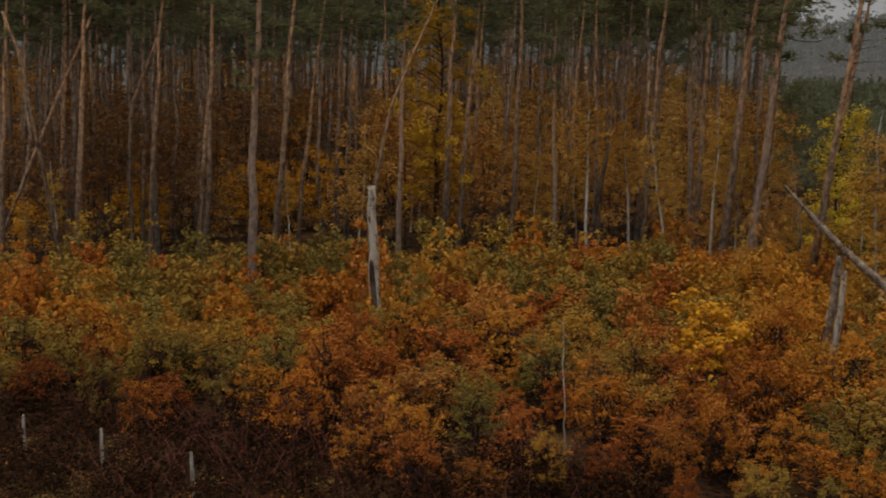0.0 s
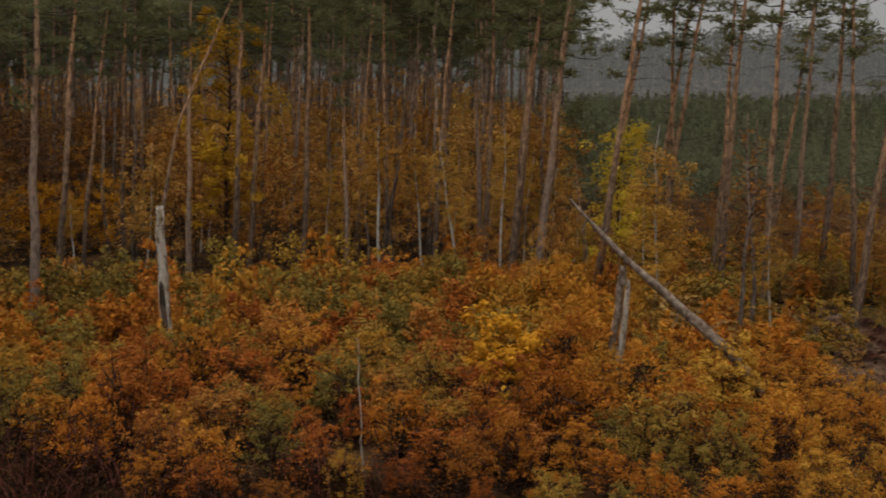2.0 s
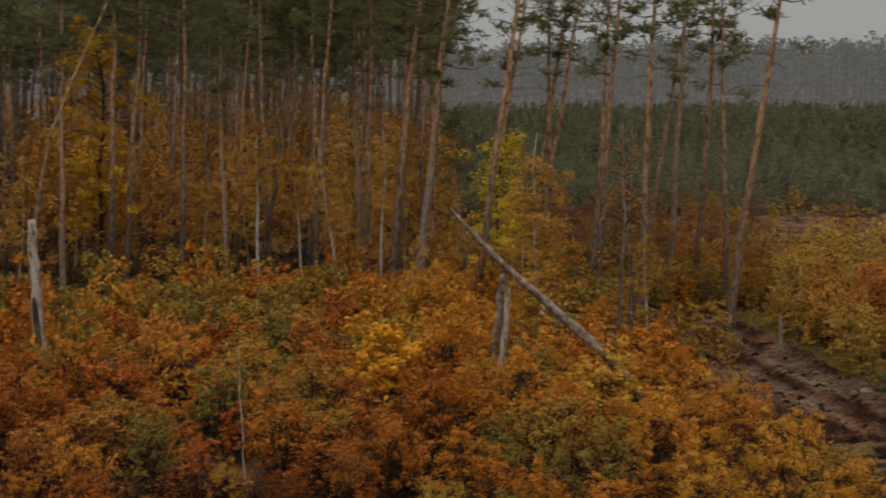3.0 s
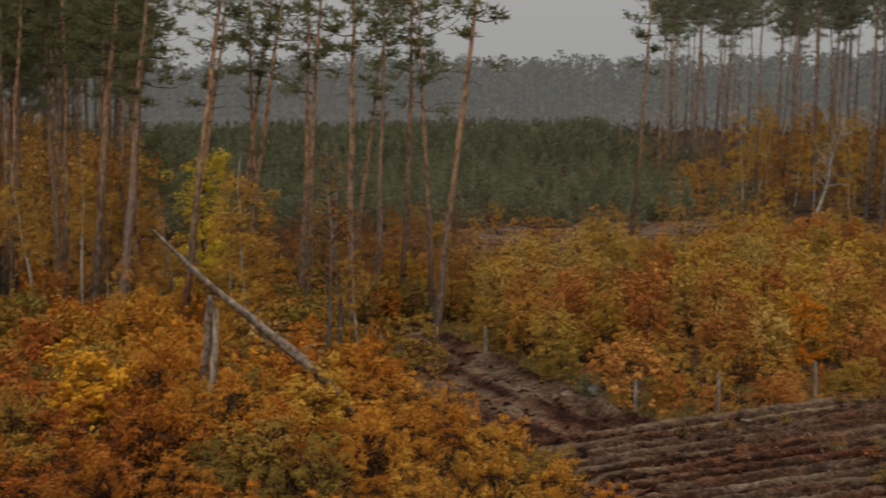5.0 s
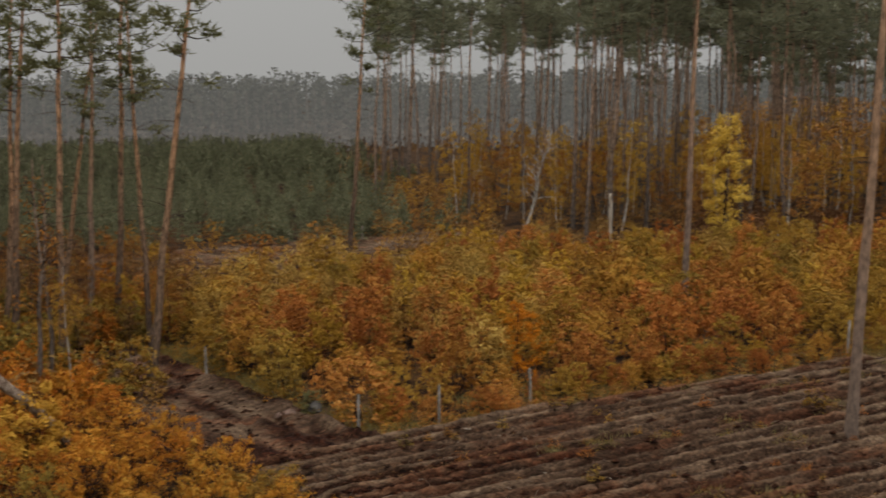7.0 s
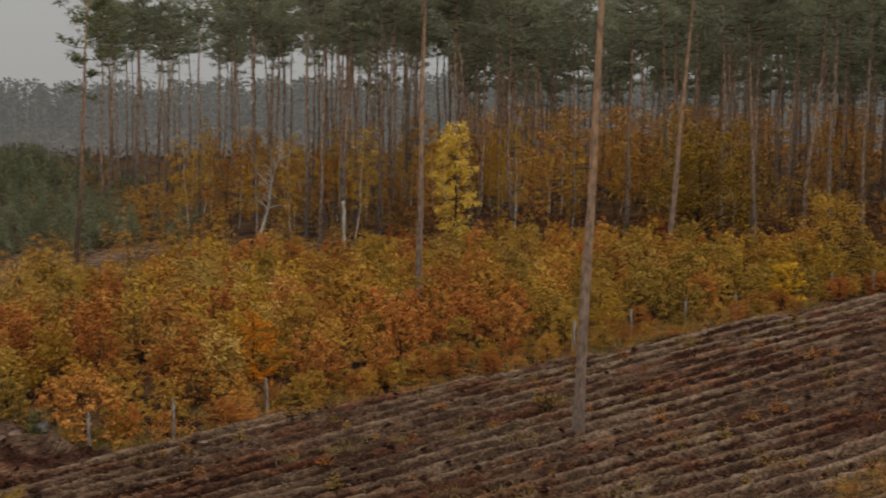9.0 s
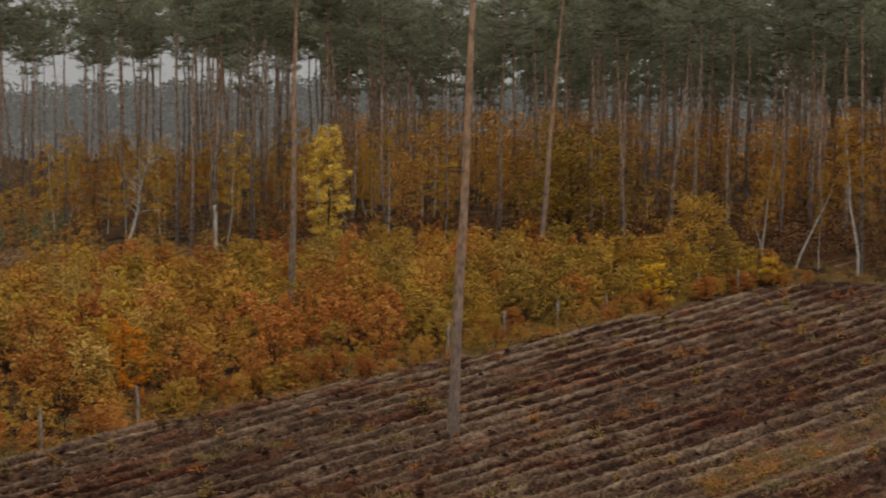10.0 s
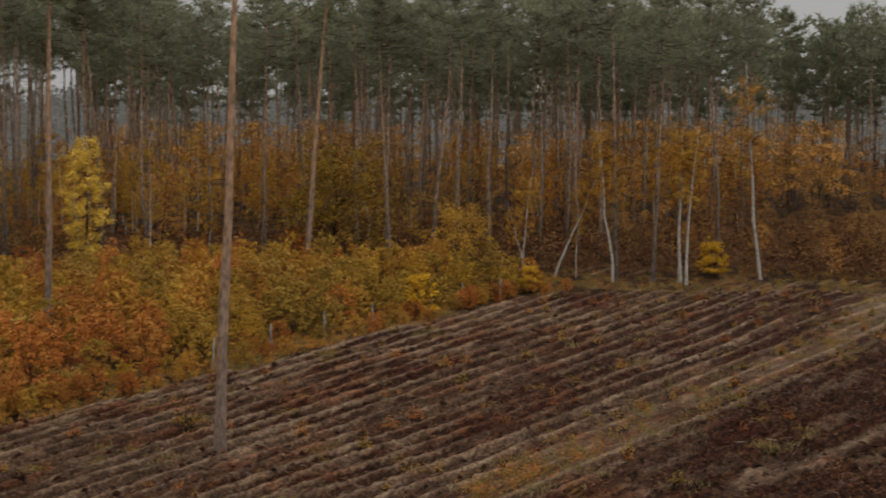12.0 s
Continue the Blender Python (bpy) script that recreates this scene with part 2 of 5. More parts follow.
HERB = leaf_material("dull_field_herbs", [(0.0, (0.10, 0.085, 0.028)), (0.4, (0.19, 0.15, 0.045)), (0.75, (0.28, 0.15, 0.04)), (1.0, (0.36, 0.27, 0.08))], 0.8)
GRASS = leaf_material("dry_grass", [(0.0, (0.15, 0.13, 0.04)), (0.5, (0.27, 0.20, 0.07)), (1.0, (0.40, 0.31, 0.13))], 0.9, gain=(0.72, 0.76, 0.80))
STONE = plain_noise("pale_stone", [(0.1, (0.05, 0.042, 0.037)), (0.9, (0.20, 0.185, 0.17))], 6, 0.8, relief=0.4)
PINK_STONE = plain_noise("brownish_pink_stone", [(0.1, (0.07, 0.042, 0.032)), (0.9, (0.24, 0.16, 0.125))], 6, 0.8, relief=0.4)
BRAMBLE = plain_noise("bramble_stems", [(0.3, (0.05, 0.016, 0.011)), (0.7, (0.17, 0.06, 0.042))], 3, 0.9)
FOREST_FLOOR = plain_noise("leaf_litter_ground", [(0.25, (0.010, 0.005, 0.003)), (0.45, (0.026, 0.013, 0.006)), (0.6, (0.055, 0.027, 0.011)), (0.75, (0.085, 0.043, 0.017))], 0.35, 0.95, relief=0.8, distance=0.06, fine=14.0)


def soil_material():
    m, nodes, links, bsdf = material("ploughed_soil")
    at = nodes.new("ShaderNodeAttribute")
    at.attribute_name = "sand"
    a = noisy(nodes, links, 0.5, 5)
    streak = noisy(nodes, links, 3.4, 5, "Object", (0.4, 1, 1), 0.65, -0.15)
    grain = noisy(nodes, links, 10.0, 4, "Object", (0.7, 1, 1), 0.75, -0.15)
    both = maths(nodes, links, "ADD", maths(nodes, links, "MULTIPLY", streak, 0.42), maths(nodes, links, "MULTIPLY", grain, 0.58))
    wide = nodes.new("ShaderNodeMapRange")
    wide.inputs["From Min"].default_value, wide.inputs["From Max"].default_value = 0.39, 0.61
    links.new(both, wide.inputs["Value"])
    b = wide.outputs[0]
    # dark soil, its tones lowered to put ditch shade into the colour
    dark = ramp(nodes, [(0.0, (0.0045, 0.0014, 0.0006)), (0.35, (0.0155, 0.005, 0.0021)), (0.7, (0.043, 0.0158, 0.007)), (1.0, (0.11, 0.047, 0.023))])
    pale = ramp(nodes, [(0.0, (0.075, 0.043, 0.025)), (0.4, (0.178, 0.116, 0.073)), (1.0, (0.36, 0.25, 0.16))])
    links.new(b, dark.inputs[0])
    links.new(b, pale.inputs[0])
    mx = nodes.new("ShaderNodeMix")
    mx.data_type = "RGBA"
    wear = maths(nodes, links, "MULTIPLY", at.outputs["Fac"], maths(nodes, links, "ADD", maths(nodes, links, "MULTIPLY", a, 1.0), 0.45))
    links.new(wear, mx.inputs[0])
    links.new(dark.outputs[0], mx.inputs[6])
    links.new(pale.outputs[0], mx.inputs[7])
    # red-brown humus turned up in long patches
    humus = ramp(nodes, [(0.50, (1.0, 1.0, 1.0)), (0.61, (0.95, 0.66, 0.54))])
    links.new(noisy(nodes, links, 0.35, 4, "Object", (0.45, 1, 1), 0.7, -0.15), humus.inputs[0])
    stain = nodes.new("ShaderNodeMix")
    stain.data_type, stain.blend_type = "RGBA", "MULTIPLY"
    stain.inputs[0].default_value = 1.0
    links.new(mx.outputs[2], stain.inputs[6])
    links.new(humus.outputs[0], stain.inputs[7])
    links.new(stain.outputs[2], bsdf.inputs["Base Color"])
    bsdf.inputs["Roughness"].default_value = 0.95
    bsdf.inputs["Specular IOR Level"].default_value = 0.1
    bump(nodes, links, both, bsdf, 1.0, 0.25)
    return m


SOIL = soil_material()


def haze_glow_material(name, stops, glow, glow_colour):
    """The far forest, a backdrop: a faint glow in the material stands in for mist."""
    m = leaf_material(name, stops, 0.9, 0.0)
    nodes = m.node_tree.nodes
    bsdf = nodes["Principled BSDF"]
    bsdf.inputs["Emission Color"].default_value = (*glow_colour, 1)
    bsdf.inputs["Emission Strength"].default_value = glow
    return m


MIST_NEEDLE = haze_glow_material("misty_needles", [(0.0, (0.033, 0.036, 0.030)), (1.0, (0.058, 0.062, 0.052))], 0.058, (1.0, 0.99, 0.93))
MIST_LOW = haze_glow_material("misty_undergrowth", [(0.0, (0.05, 0.046, 0.04)), (1.0, (0.06, 0.056, 0.05))], 0.066, (1.0, 0.95, 0.88))
MIST_BARK = haze_glow_material("misty_bark", [(0.0, (0.05, 0.043, 0.038)), (1.0, (0.06, 0.055, 0.05))], 0.078, (1.0, 0.94, 0.86))


# ---- building helpers ----
def mesh_of(name, verts, faces, mat, smooth=False):
    """A mesh from arrays: verts (n, 3), faces (m, 3 or 4)."""
    verts, faces = np.asarray(verts, np.float32), np.asarray(faces, np.int32)
    me = bpy.data.meshes.new(name)
    n, k = faces.shape
    me.vertices.add(len(verts))
    me.vertices.foreach_set("co", verts.ravel())
    me.loops.add(n * k)
    me.loops.foreach_set("vertex_index", faces.ravel())
    me.polygons.add(n)
    me.polygons.foreach_set("loop_start", np.arange(0, n * k, k, dtype=np.int32))
    me.polygons.foreach_set("use_smooth", np.full(n, smooth))
    me.update(calc_edges=True)
    me.materials.append(mat)
    return me


class Tubes:
    """Gathers tapered tubes into one mesh."""

    def __init__(self):
        self.v, self.f, self.n = [], [], 0

    def add(self, points, radii, sides=6, rough=0.0, rng=None):
        points = np.asarray(points, float)
        ring = np.arange(sides) / sides * 2 * np.pi
        along = np.gradient(points, axis=0)
        along /= np.linalg.norm(along, axis=1)[:, None] + 1e-9
        for p, d, r in zip(points, along, radii):
            a = np.cross(d, (0.31, 0.95, 0.05) if abs(d[2]) > 0.6 else (0, 0, 1))
            a /= np.linalg.norm(a)
            b = np.cross(d, a)
            rr = r * (1 + (rng.normal(0, rough, sides) if rng is not None and rough else np.zeros(sides)))
            self.v.append(p + (np.cos(ring) * rr)[:, None] * a + (np.sin(ring) * rr)[:, None] * b)
        for k in range(len(points) - 1):
            s = self.n + k * sides
            i = np.arange(sides)
            j = (i + 1) % sides
            self.f.append(np.stack([s + i, s + j, s + sides + j, s + sides + i], 1))
        self.n += len(points) * sides
        return self

    def mesh(self, name, mat):
        return mesh_of(name, np.concatenate(self.v), np.concatenate(self.f), mat, True)


def unit(v):
    return v / (np.linalg.norm(v, axis=-1, keepdims=True) + 1e-9)


def leaves_mesh(name, at, facing, size, mat, rng, slim=0.62, simple=True, loose=0.55):
    """Pointed leaf blades, each one quad, at the places given, facing roughly the way given."""
    n = len(at)
    nrm = unit(facing + rng.normal(0, loose, (n, 3)))
    a = unit(np.cross(nrm, unit(rng.normal(0, 1, (n, 3)))))
    b = np.cross(nrm, a)
    s = (size * rng.uniform(0.65, 1.3, n))[:, None]
    fold = nrm * s * 0.12
    if simple:
        v = np.stack([at - a * s * 0.45 - b * s * slim * 0.6, at - a * s * 0.45 + b * s * slim * 0.6 + fold, at + a * s * 0.65], 1).reshape(-1, 3)
        return mesh_of(name, v, np.arange(3 * n).reshape(n, 3), mat)
    v = np.stack([at - a * s * 0.5, at + b * s * slim * 0.5 + fold, at + a * s * 0.5, at - b * s * slim * 0.5 + fold], 1).reshape(-1, 3)
    return mesh_of(name, v, np.arange(4 * n).reshape(n, 4), mat)


def blades_mesh(name, at, way, length, width, mat, rng):
    """Needle tufts: narrow triangles that start at a place and point some way."""
    n = len(at)
    way = unit(way)
    side = unit(np.cross(way, unit(rng.normal(0, 1, (n, 3)))))
    s, w = (length * rng.uniform(0.7, 1.3, n))[:, None], (width * rng.uniform(0.7, 1.3, n))[:, None]
    v = np.stack([at - side * w * 0.5, at + side * w * 0.5, at + way * s], 1).reshape(-1, 3)
    return mesh_of(name, v, np.arange(3 * n).reshape(n, 3), mat)


def part(name, me, parent, label="", kind=""):
    ob = new(name, me)
    ob.parent = parent
    return tagged(ob, label, kind=kind)


def thing(name, label, category, group="", kind=""):
    return tagged(new(name), label, category, group, kind)


def upright(x, y, z=0.0, lean=(0, 0), turn=0.0, size=1.0, tall=1.0):
    """The pose of a plant at (x, y) that leans by metres a metre, turned about its stem."""
    up = Vector((lean[0], lean[1], 1)).normalized()
    q = Vector((0, 0, 1)).rotation_difference(up)
    return Matrix.Translation((x, y, z)) @ q.to_matrix().to_4x4() @ Matrix.Rotation(turn, 4, "Z") @ Matrix.Diagonal((size, size, size * tall, 1))


used = set()


def put(kind, m, label="", group=""):
    """Stands a thing at the pose m: the built one the first time, copies of it after that."""
    if kind.name in used:
        ob = copy_thing(kind, m)
    else:
        ob = kind
        used.add(kind.name)
    ob.matrix_basis = m
    return tagged(ob, label, "", group)


def curve_points(p0, p1, sag, n, rng, wobble=0.0):
    s = np.linspace(0, 1, n)[:, None]
    pts = np.asarray(p0) * (1 - s) + np.asarray(p1) * s
    pts[:, 2:] += sag * 4 * s * (1 - s)
    if wobble:
        pts[1:] += np.cumsum(rng.normal(0, wobble, (n - 1, 3)) * (1, 1, 0.3), axis=0)
    return pts


# ---- kinds of plants ----
def pine_kind(seed, h=20.0, girth=0.20, crown_from=0.6, spread=2.6, limbs=26, tufts=5, blades=14, bark=None, stubs=9, bend=0.25, needle=(0.42, 0.11), leafage=None):
    """A Scots pine: bare trunk, dead stubs, a loose flat-tiered crown of needle tufts."""
    rng = np.random.default_rng(seed)
    root = thing("pine_tree", "tall slender pine with bare trunk and high needle crown", "tree", "pines of the stands")
    n = 12
    z = np.linspace(0, h, n)
    off = np.cumsum(rng.normal(0, bend / 3, (n, 2)), axis=0)
    off -= off[0] + (off[-1] - off[0]) * (z / h)[:, None] * 0.7
    pts = np.column_stack([off, z])
    pts[0, 2] = -0.3
    rad = girth * (1 - 0.82 * (z / h) ** 1.1)
    rad[0] *= 1.25
    part("trunk", Tubes().add(pts, rad, 9, 0.05, rng).mesh("trunk", bark or BARK), root)
    tub, dead = Tubes(), Tubes()
    at, way = [], []

    def on_trunk(zz):
        return np.array([np.interp(zz, z, pts[:, 0]), np.interp(zz, z, pts[:, 1]), zz])

    ang = rng.uniform(0, 6.28)
    for k in range(limbs):
        s = (k + rng.uniform(0, 0.8)) / limbs
        zz = h * (crown_from + (0.985 - crown_from) * s)
        ang += 2.4 + rng.normal(0, 0.5)
        shape = 0.30 + 0.78 * math.sin(math.pi * (0.12 + 0.80 * s)) ** 1.2
        ln = spread * shape * rng.uniform(0.4, 1.2)
        p0 = on_trunk(zz)
        rise = ln * rng.uniform(-0.05, 0.35) + 0.5 * s * ln
        p1 = p0 + (np.cos(ang) * ln, np.sin(ang) * ln, rise)
        c = curve_points(p0, p1, -0.12 * ln, 4, rng, 0.05 * ln)
        tub.add(c, np.linspace(0.045 * (1.1 - 0.6 * s), 0.012, 4), 3)
        for q in range(tufts):
            f = rng.uniform(0.4, 1.05)
            mid = c[0] + (c[-1] - c[0]) * f + rng.normal(0, 0.16 * ln + 0.05, 3) * (1, 1, 0.45)
            mid[2] += 0.08
            d = rng.normal(0, 1, (blades, 3)) * (1, 1, 0.55) + (0, 0, 0.35) + 0.4 * unit(c[-1] - c[0])
            at.append(mid + rng.normal(0, 0.13, (blades, 3)) * (1.2, 1.2, 0.7))
            way.append(d)
    for k in range(2):
        # a few live boughs hang on below the crown
        ang2, ln = rng.uniform(0, 6.28), rng.uniform(0.6, 1.5)
        p0 = on_trunk(h * (crown_from - rng.uniform(0.01, 0.08)))
        p1 = p0 + (np.cos(ang2) * ln, np.sin(ang2) * ln, ln * rng.uniform(-0.1, 0.25))
        tub.add(curve_points(p0, p1, 0.05, 4, rng, 0.03), np.linspace(0.03, 0.01, 4), 3)
        m = blades * 2
        at.append(p1 + rng.normal(0, 0.26, (m, 3)) * (1, 1, 0.5))
        way.append(rng.normal(0, 1, (m, 3)) * (1, 1, 0.5) + (0, 0, 0.3))
    for q in range(tufts * 2):
        mid = on_trunk(h) + rng.normal(0, 0.35, 3)
        at.append(mid + rng.normal(0, 0.14, (blades, 3)))
        way.append(rng.normal(0, 1, (blades, 3)) + (0, 0, 0.5))
    for k in range(stubs):
        zz = h * rng.uniform(0.28, crown_from + 0.08)
        ang2, ln = rng.uniform(0, 6.28), rng.uniform(0.3, 1.5)
        p0 = on_trunk(zz)
        dead.add(curve_points(p0, p0 + (np.cos(ang2) * ln, np.sin(ang2) * ln, rng.uniform(-0.3, 0.35) * ln), 0.05, 4, rng, 0.03), (0.026, 0.018, 0.012, 0.006), 3)
    part("branchwork", tub.mesh("branchwork", BARK_DARK), root, kind="stuff")
    part("deadwood", dead.mesh("deadwood", BARK_DARK), root, kind="stuff")
    at, way = np.concatenate(at), np.concatenate(way)
    part("crown", blades_mesh("crown", at, way, np.full(len(at), needle[0]), np.full(len(at), needle[1]), leafage or NEEDLE, rng), root, kind="stuff")
    return root


def leafy_kind(seed, name, label, h, radius, count, leaf, mat, bark, crown_from=0.25, girth=0.05, blobs=14, lean=0.0, droop=0.0, category="tree", group="", stems=1, twig=None, puff=1.0):
    """A young broadleaf tree or birch: thin stem, forked branches, an uneven cloud of leaves round the branch ends."""
    rng = np.random.default_rng(seed)
    root = thing(name, label, category, group)
    tr, br = Tubes(), Tubes()
    at, face = [], []
    for st in range(stems):
        top = np.array([rng.normal(0, 0.10 * h) * (stems > 1) + lean * h, rng.normal(0, 0.10 * h) * (stems > 1), h * rng.uniform(0.9, 1.0)])
        stem = curve_points((rng.normal(0, 0.1) * (stems > 1), rng.normal(0, 0.1) * (stems > 1), -0.2), top, 0, 8, rng, 0.012 * h)
        tr.add(stem, np.linspace(girth * 1.1, girth * 0.2, 8), 7, 0.04, rng)
        each = max(3, blobs // stems)
        for k in range(each):
            s = crown_from + (1 - crown_from) * (k + rng.uniform(0.1, 0.9)) / each
            p0 = stem[0] + (stem[-1] - stem[0]) * min(1, s * 0.9)
            idx = min(6, int(s * 0.9 * 7))
            p0 = stem[idx] + (stem[idx + 1] - stem[idx]) * (s * 0.9 * 7 - idx)
            u = (s - crown_from) / (1 - crown_from)
            wide = radius * (0.45 + 1.0 * np.sin(np.pi * min(1, 0.18 + 0.80 * u))) * rng.uniform(0.45, 0.85)
            a = rng.uniform(0, 6.28)
            p1 = p0 + (np.cos(a) * wide, np.sin(a) * wide, wide * rng.uniform(0.15, 0.7) - droop * wide)
            limb = curve_points(p0, p1, 0.1 * wide, 4, rng, 0.03 * wide)
            br.add(limb, np.linspace(girth * 0.35, girth * 0.08, 4), 3)
            for q in range(3):
                e = p0 + (p1 - p0) * rng.uniform(0.5, 1.0) + rng.normal(0, 0.35 * radius, 3) * (1, 1, 0.7)
                if q == 0:
                    br.add(np.array([limb[2], e]), (girth * 0.14, girth * 0.04), 3)
                m = max(4, int(count / (blobs * 3) * rng.uniform(0.6, 1.4)))
                r = puff * radius * rng.uniform(0.18, 0.36)
                d = unit(rng.normal(0, 1, (m, 3)))
                at.append(e + d * (r * rng.uniform(0.35, 1.05, (m, 1))) * (1, 1, 0.75 + 0.5 * droop) - np.array([0, 0, droop * r * 0.6]))
                face.append(d + (0, 0, 0.45))
    part("trunk" if stems == 1 else "stemwork", tr.mesh("trunk", bark), root, kind="" if stems == 1 else "stuff")
    part("branchwork", br.mesh("branchwork", twig or STEM), root, kind="stuff")
    at, face = np.concatenate(at), np.concatenate(face)
    at[:, 2] = np.maximum(at[:, 2], 0.05)
    part("crown", leaves_mesh("crown", at, face, np.full(len(at), leaf), mat, rng, loose=0.42), root, kind="stuff")
    return root


def bush_kind(seed, label, mat, h=2.3, radius=1.25, count=1700, leaf=0.125, group="", name="bush", hollow=0.0, inner=0):
    """A thicket bush of young oak or beech: several stems, leaf sprays in tiers over them, gaps between."""
    rng = np.random.default_rng(seed)
    root = thing(name, label, "bush", group)
    br = Tubes()
    at, face = [], []
    sprays = 80
    tips = []
    for k in range(5):
        a, lean = rng.uniform(0, 6.28), rng.uniform(0.1, 0.55) * radius
        foot = np.array([np.cos(a) * 0.15, np.sin(a) * 0.15, -0.1])
        top = np.array([np.cos(a) * lean, np.sin(a) * lean, h * rng.uniform(0.7, 0.98)])
        c = curve_points(foot, top, 0, 6, rng, 0.03)
        br.add(c[::2] if len(c) > 4 else c, np.linspace(0.03, 0.01, len(c[::2])), 3)
        tips.append(c)
    for k in range(sprays):
        c = tips[rng.integers(len(tips))]
        s = rng.uniform(0.15, 1.0)
        p0 = c[0] + (c[-1] - c[0]) * s
        a = rng.uniform(0, 6.28)
        reach = radius * rng.uniform(0.35, 1.0) * np.sqrt(max(0.12, 1 - (s * 0.9) ** 2.2))
        e = np.array([np.cos(a) * reach, np.sin(a) * reach, max(0.25, p0[2] + rng.uniform(-0.15, 0.5))])
        if k % 3 == 0:
            br.add(np.array([p0, e]), (0.012, 0.004), 3)
        m = int(count / sprays * rng.uniform(0.5, 1.5))
        r = radius * rng.uniform(0.11, 0.28)
        d = unit(rng.normal(0, 1, (m, 3)))
        at.append(e + d * (r * rng.uniform(0.2, 1.15, (m, 1))) * (1, 1, rng.uniform(0.5, 0.95)))
        face.append(d * 0.8 + (0, 0, 0.5))
    at, face = np.concatenate(at), np.concatenate(face)
    full = at[:, 2] > hollow * rng.uniform(0.1, 1.0, len(at))
    at, face = at[full], face[full]
    at[:, 2] = np.maximum(at[:, 2], 0.04)
    part("stemwork", br.mesh("stemwork", STEM), root, kind="stuff")
    if inner:
        # a tangle of dark bare twigs under the leaves, added to darken the gaps
        d = unit(rng.normal(0, 1, (inner, 3)))
        mid = d * (radius * 0.72 * rng.uniform(0, 1, (inner, 1)) ** 0.5) * (1, 1, 0)
        mid[:, 2] = h * rng.uniform(0.05, 0.72, inner)
        part("twigwork", blades_mesh("twigwork", mid, rng.normal(0, 1, (inner, 3)) + (0, 0, 0.5), np.full(inner, 0.5), np.full(inner, 0.05), STEM, rng), root, kind="stuff")
    part("foliage", leaves_mesh("foliage", at, face, np.full(len(at), leaf), mat, rng, 0.75, loose=0.38), root, kind="stuff")
    return root


# ---- the ground ----
def smooth_noise(x, y, scale, seed):
    """Value noise on arrays, -1 to 1."""
    rng = np.random.default_rng(seed)
    g = rng.uniform(-1, 1, (64, 64))
    u, v = x / scale + 900.0, y / scale + 900.0
    i, j = np.floor(u).astype(int), np.floor(v).astype(int)
    a, b = u - i, v - j
    a, b = a * a * (3 - 2 * a), b * b * (3 - 2 * b)
    w = lambda p, q: g[p % 64, q % 64]
    return (w(i, j) * (1 - a) + w(i + 1, j) * a) * (1 - b) + (w(i, j + 1) * (1 - a) + w(i + 1, j + 1) * a) * b


def sheet(name, xs, ys, height, mat, extra=None):
    X, Y = np.meshgrid(xs, ys)
    Z = height(X, Y)
    nx, ny = len(xs), len(ys)
    i, j = np.meshgrid(np.arange(nx - 1), np.arange(ny - 1))
    s = (j * nx + i).ravel()
    me = mesh_of(name, np.column_stack([X.ravel(), Y.ravel(), Z.ravel()]), np.stack([s, s + 1, s + nx + 1, s + nx], 1), mat, True)
    if extra is not None:
        me.attributes.new("sand", "FLOAT", "POINT").data.foreach_set("value", extra(X, Y).ravel().astype(np.float32))
    return new(name, me)


def ground_height(x, y):
    near = np.exp(-((x / 300) ** 2 + (y / 300) ** 2))
    return (0.10 * smooth_noise(x, y, 7.0, 1) + 0.05 * smooth_noise(x, y, 1.9, 2)) * near - 0.12


far = np.array([140, 200, 300, 450, 700, 1100, 1800, 3000, 4900])
axis = np.concatenate([-far[::-1], np.arange(-120, 121, 1.8), far])
tagged(sheet("ground", axis, axis + 60, ground_height, FOREST_FLOOR), "brown forest ground with fallen leaves and dry grass", "ground", kind="structure")

def across(x, y):
    """The coordinate across the fan of furrows."""
    return (y + 0.284 * (x - 50)) / (1 + 0.008 * (x - 50))


def furrow_phase(x, y):
    return (across(x, y) + 0.22 * smooth_noise(x, y, 11.0, 3) + 0.08 * smooth_noise(x * 0.4, y, 3.0, 24)) / 1.10


FENCE_X = (25, 33, 50, 60, 68, 78, 84)
FENCE_Y = (39.2, 38.8, 37.7, 37.2, 36.2, 34.5, 33.4)


def fence_y(x):
    """The line of the fence posts along the field."""
    return np.interp(x, FENCE_X, FENCE_Y)


def strip_y(x):
    """The middle line of the grassy strip through the field."""
    return 12.15 + 0.125 * np.maximum(0, 74 - x)


def field_inside(x, y):
    """1 in the field, falling to 0 at its edge."""
    top = fence_y(x) - 0.5 - 0.9 * np.clip((x - 32) / 6, 0, 1) - y + 0.5 * smooth_noise(x, y, 3.0, 5)
    side = x - 19.0 + 0.5 * smooth_noise(x, y, 2.5, 6) - np.maximum(0, 34 - y) * -0.12
    end = 90.5 - np.maximum(0, y - 16) * 0.5 - x + 0.6 * smooth_noise(x, y, 3.0, 7)
    return np.clip(np.minimum(np.minimum(top, side), end) / 0.8, 0, 1)


def strip_inside(x, y):
    """The unploughed grassy strip that runs through the field."""
    return np.clip(2.2 - np.abs(y - strip_y(x) + 0.25 * smooth_noise(x, y, 4.0, 33)) / 0.7, 0, 1)


def rut_inside(x, y):
    """Pale wheel ruts in the wild part of the field."""
    return np.clip(1.2 - np.abs(y - (9.0 - 0.28 * (x - 44))) / 0.5, 0, 1) * np.clip((x - 38) / 4, 0, 1)


def field_wild(x, y):
    return np.clip((strip_y(x) - 1.4 - y) / 1.5, 0, 1)


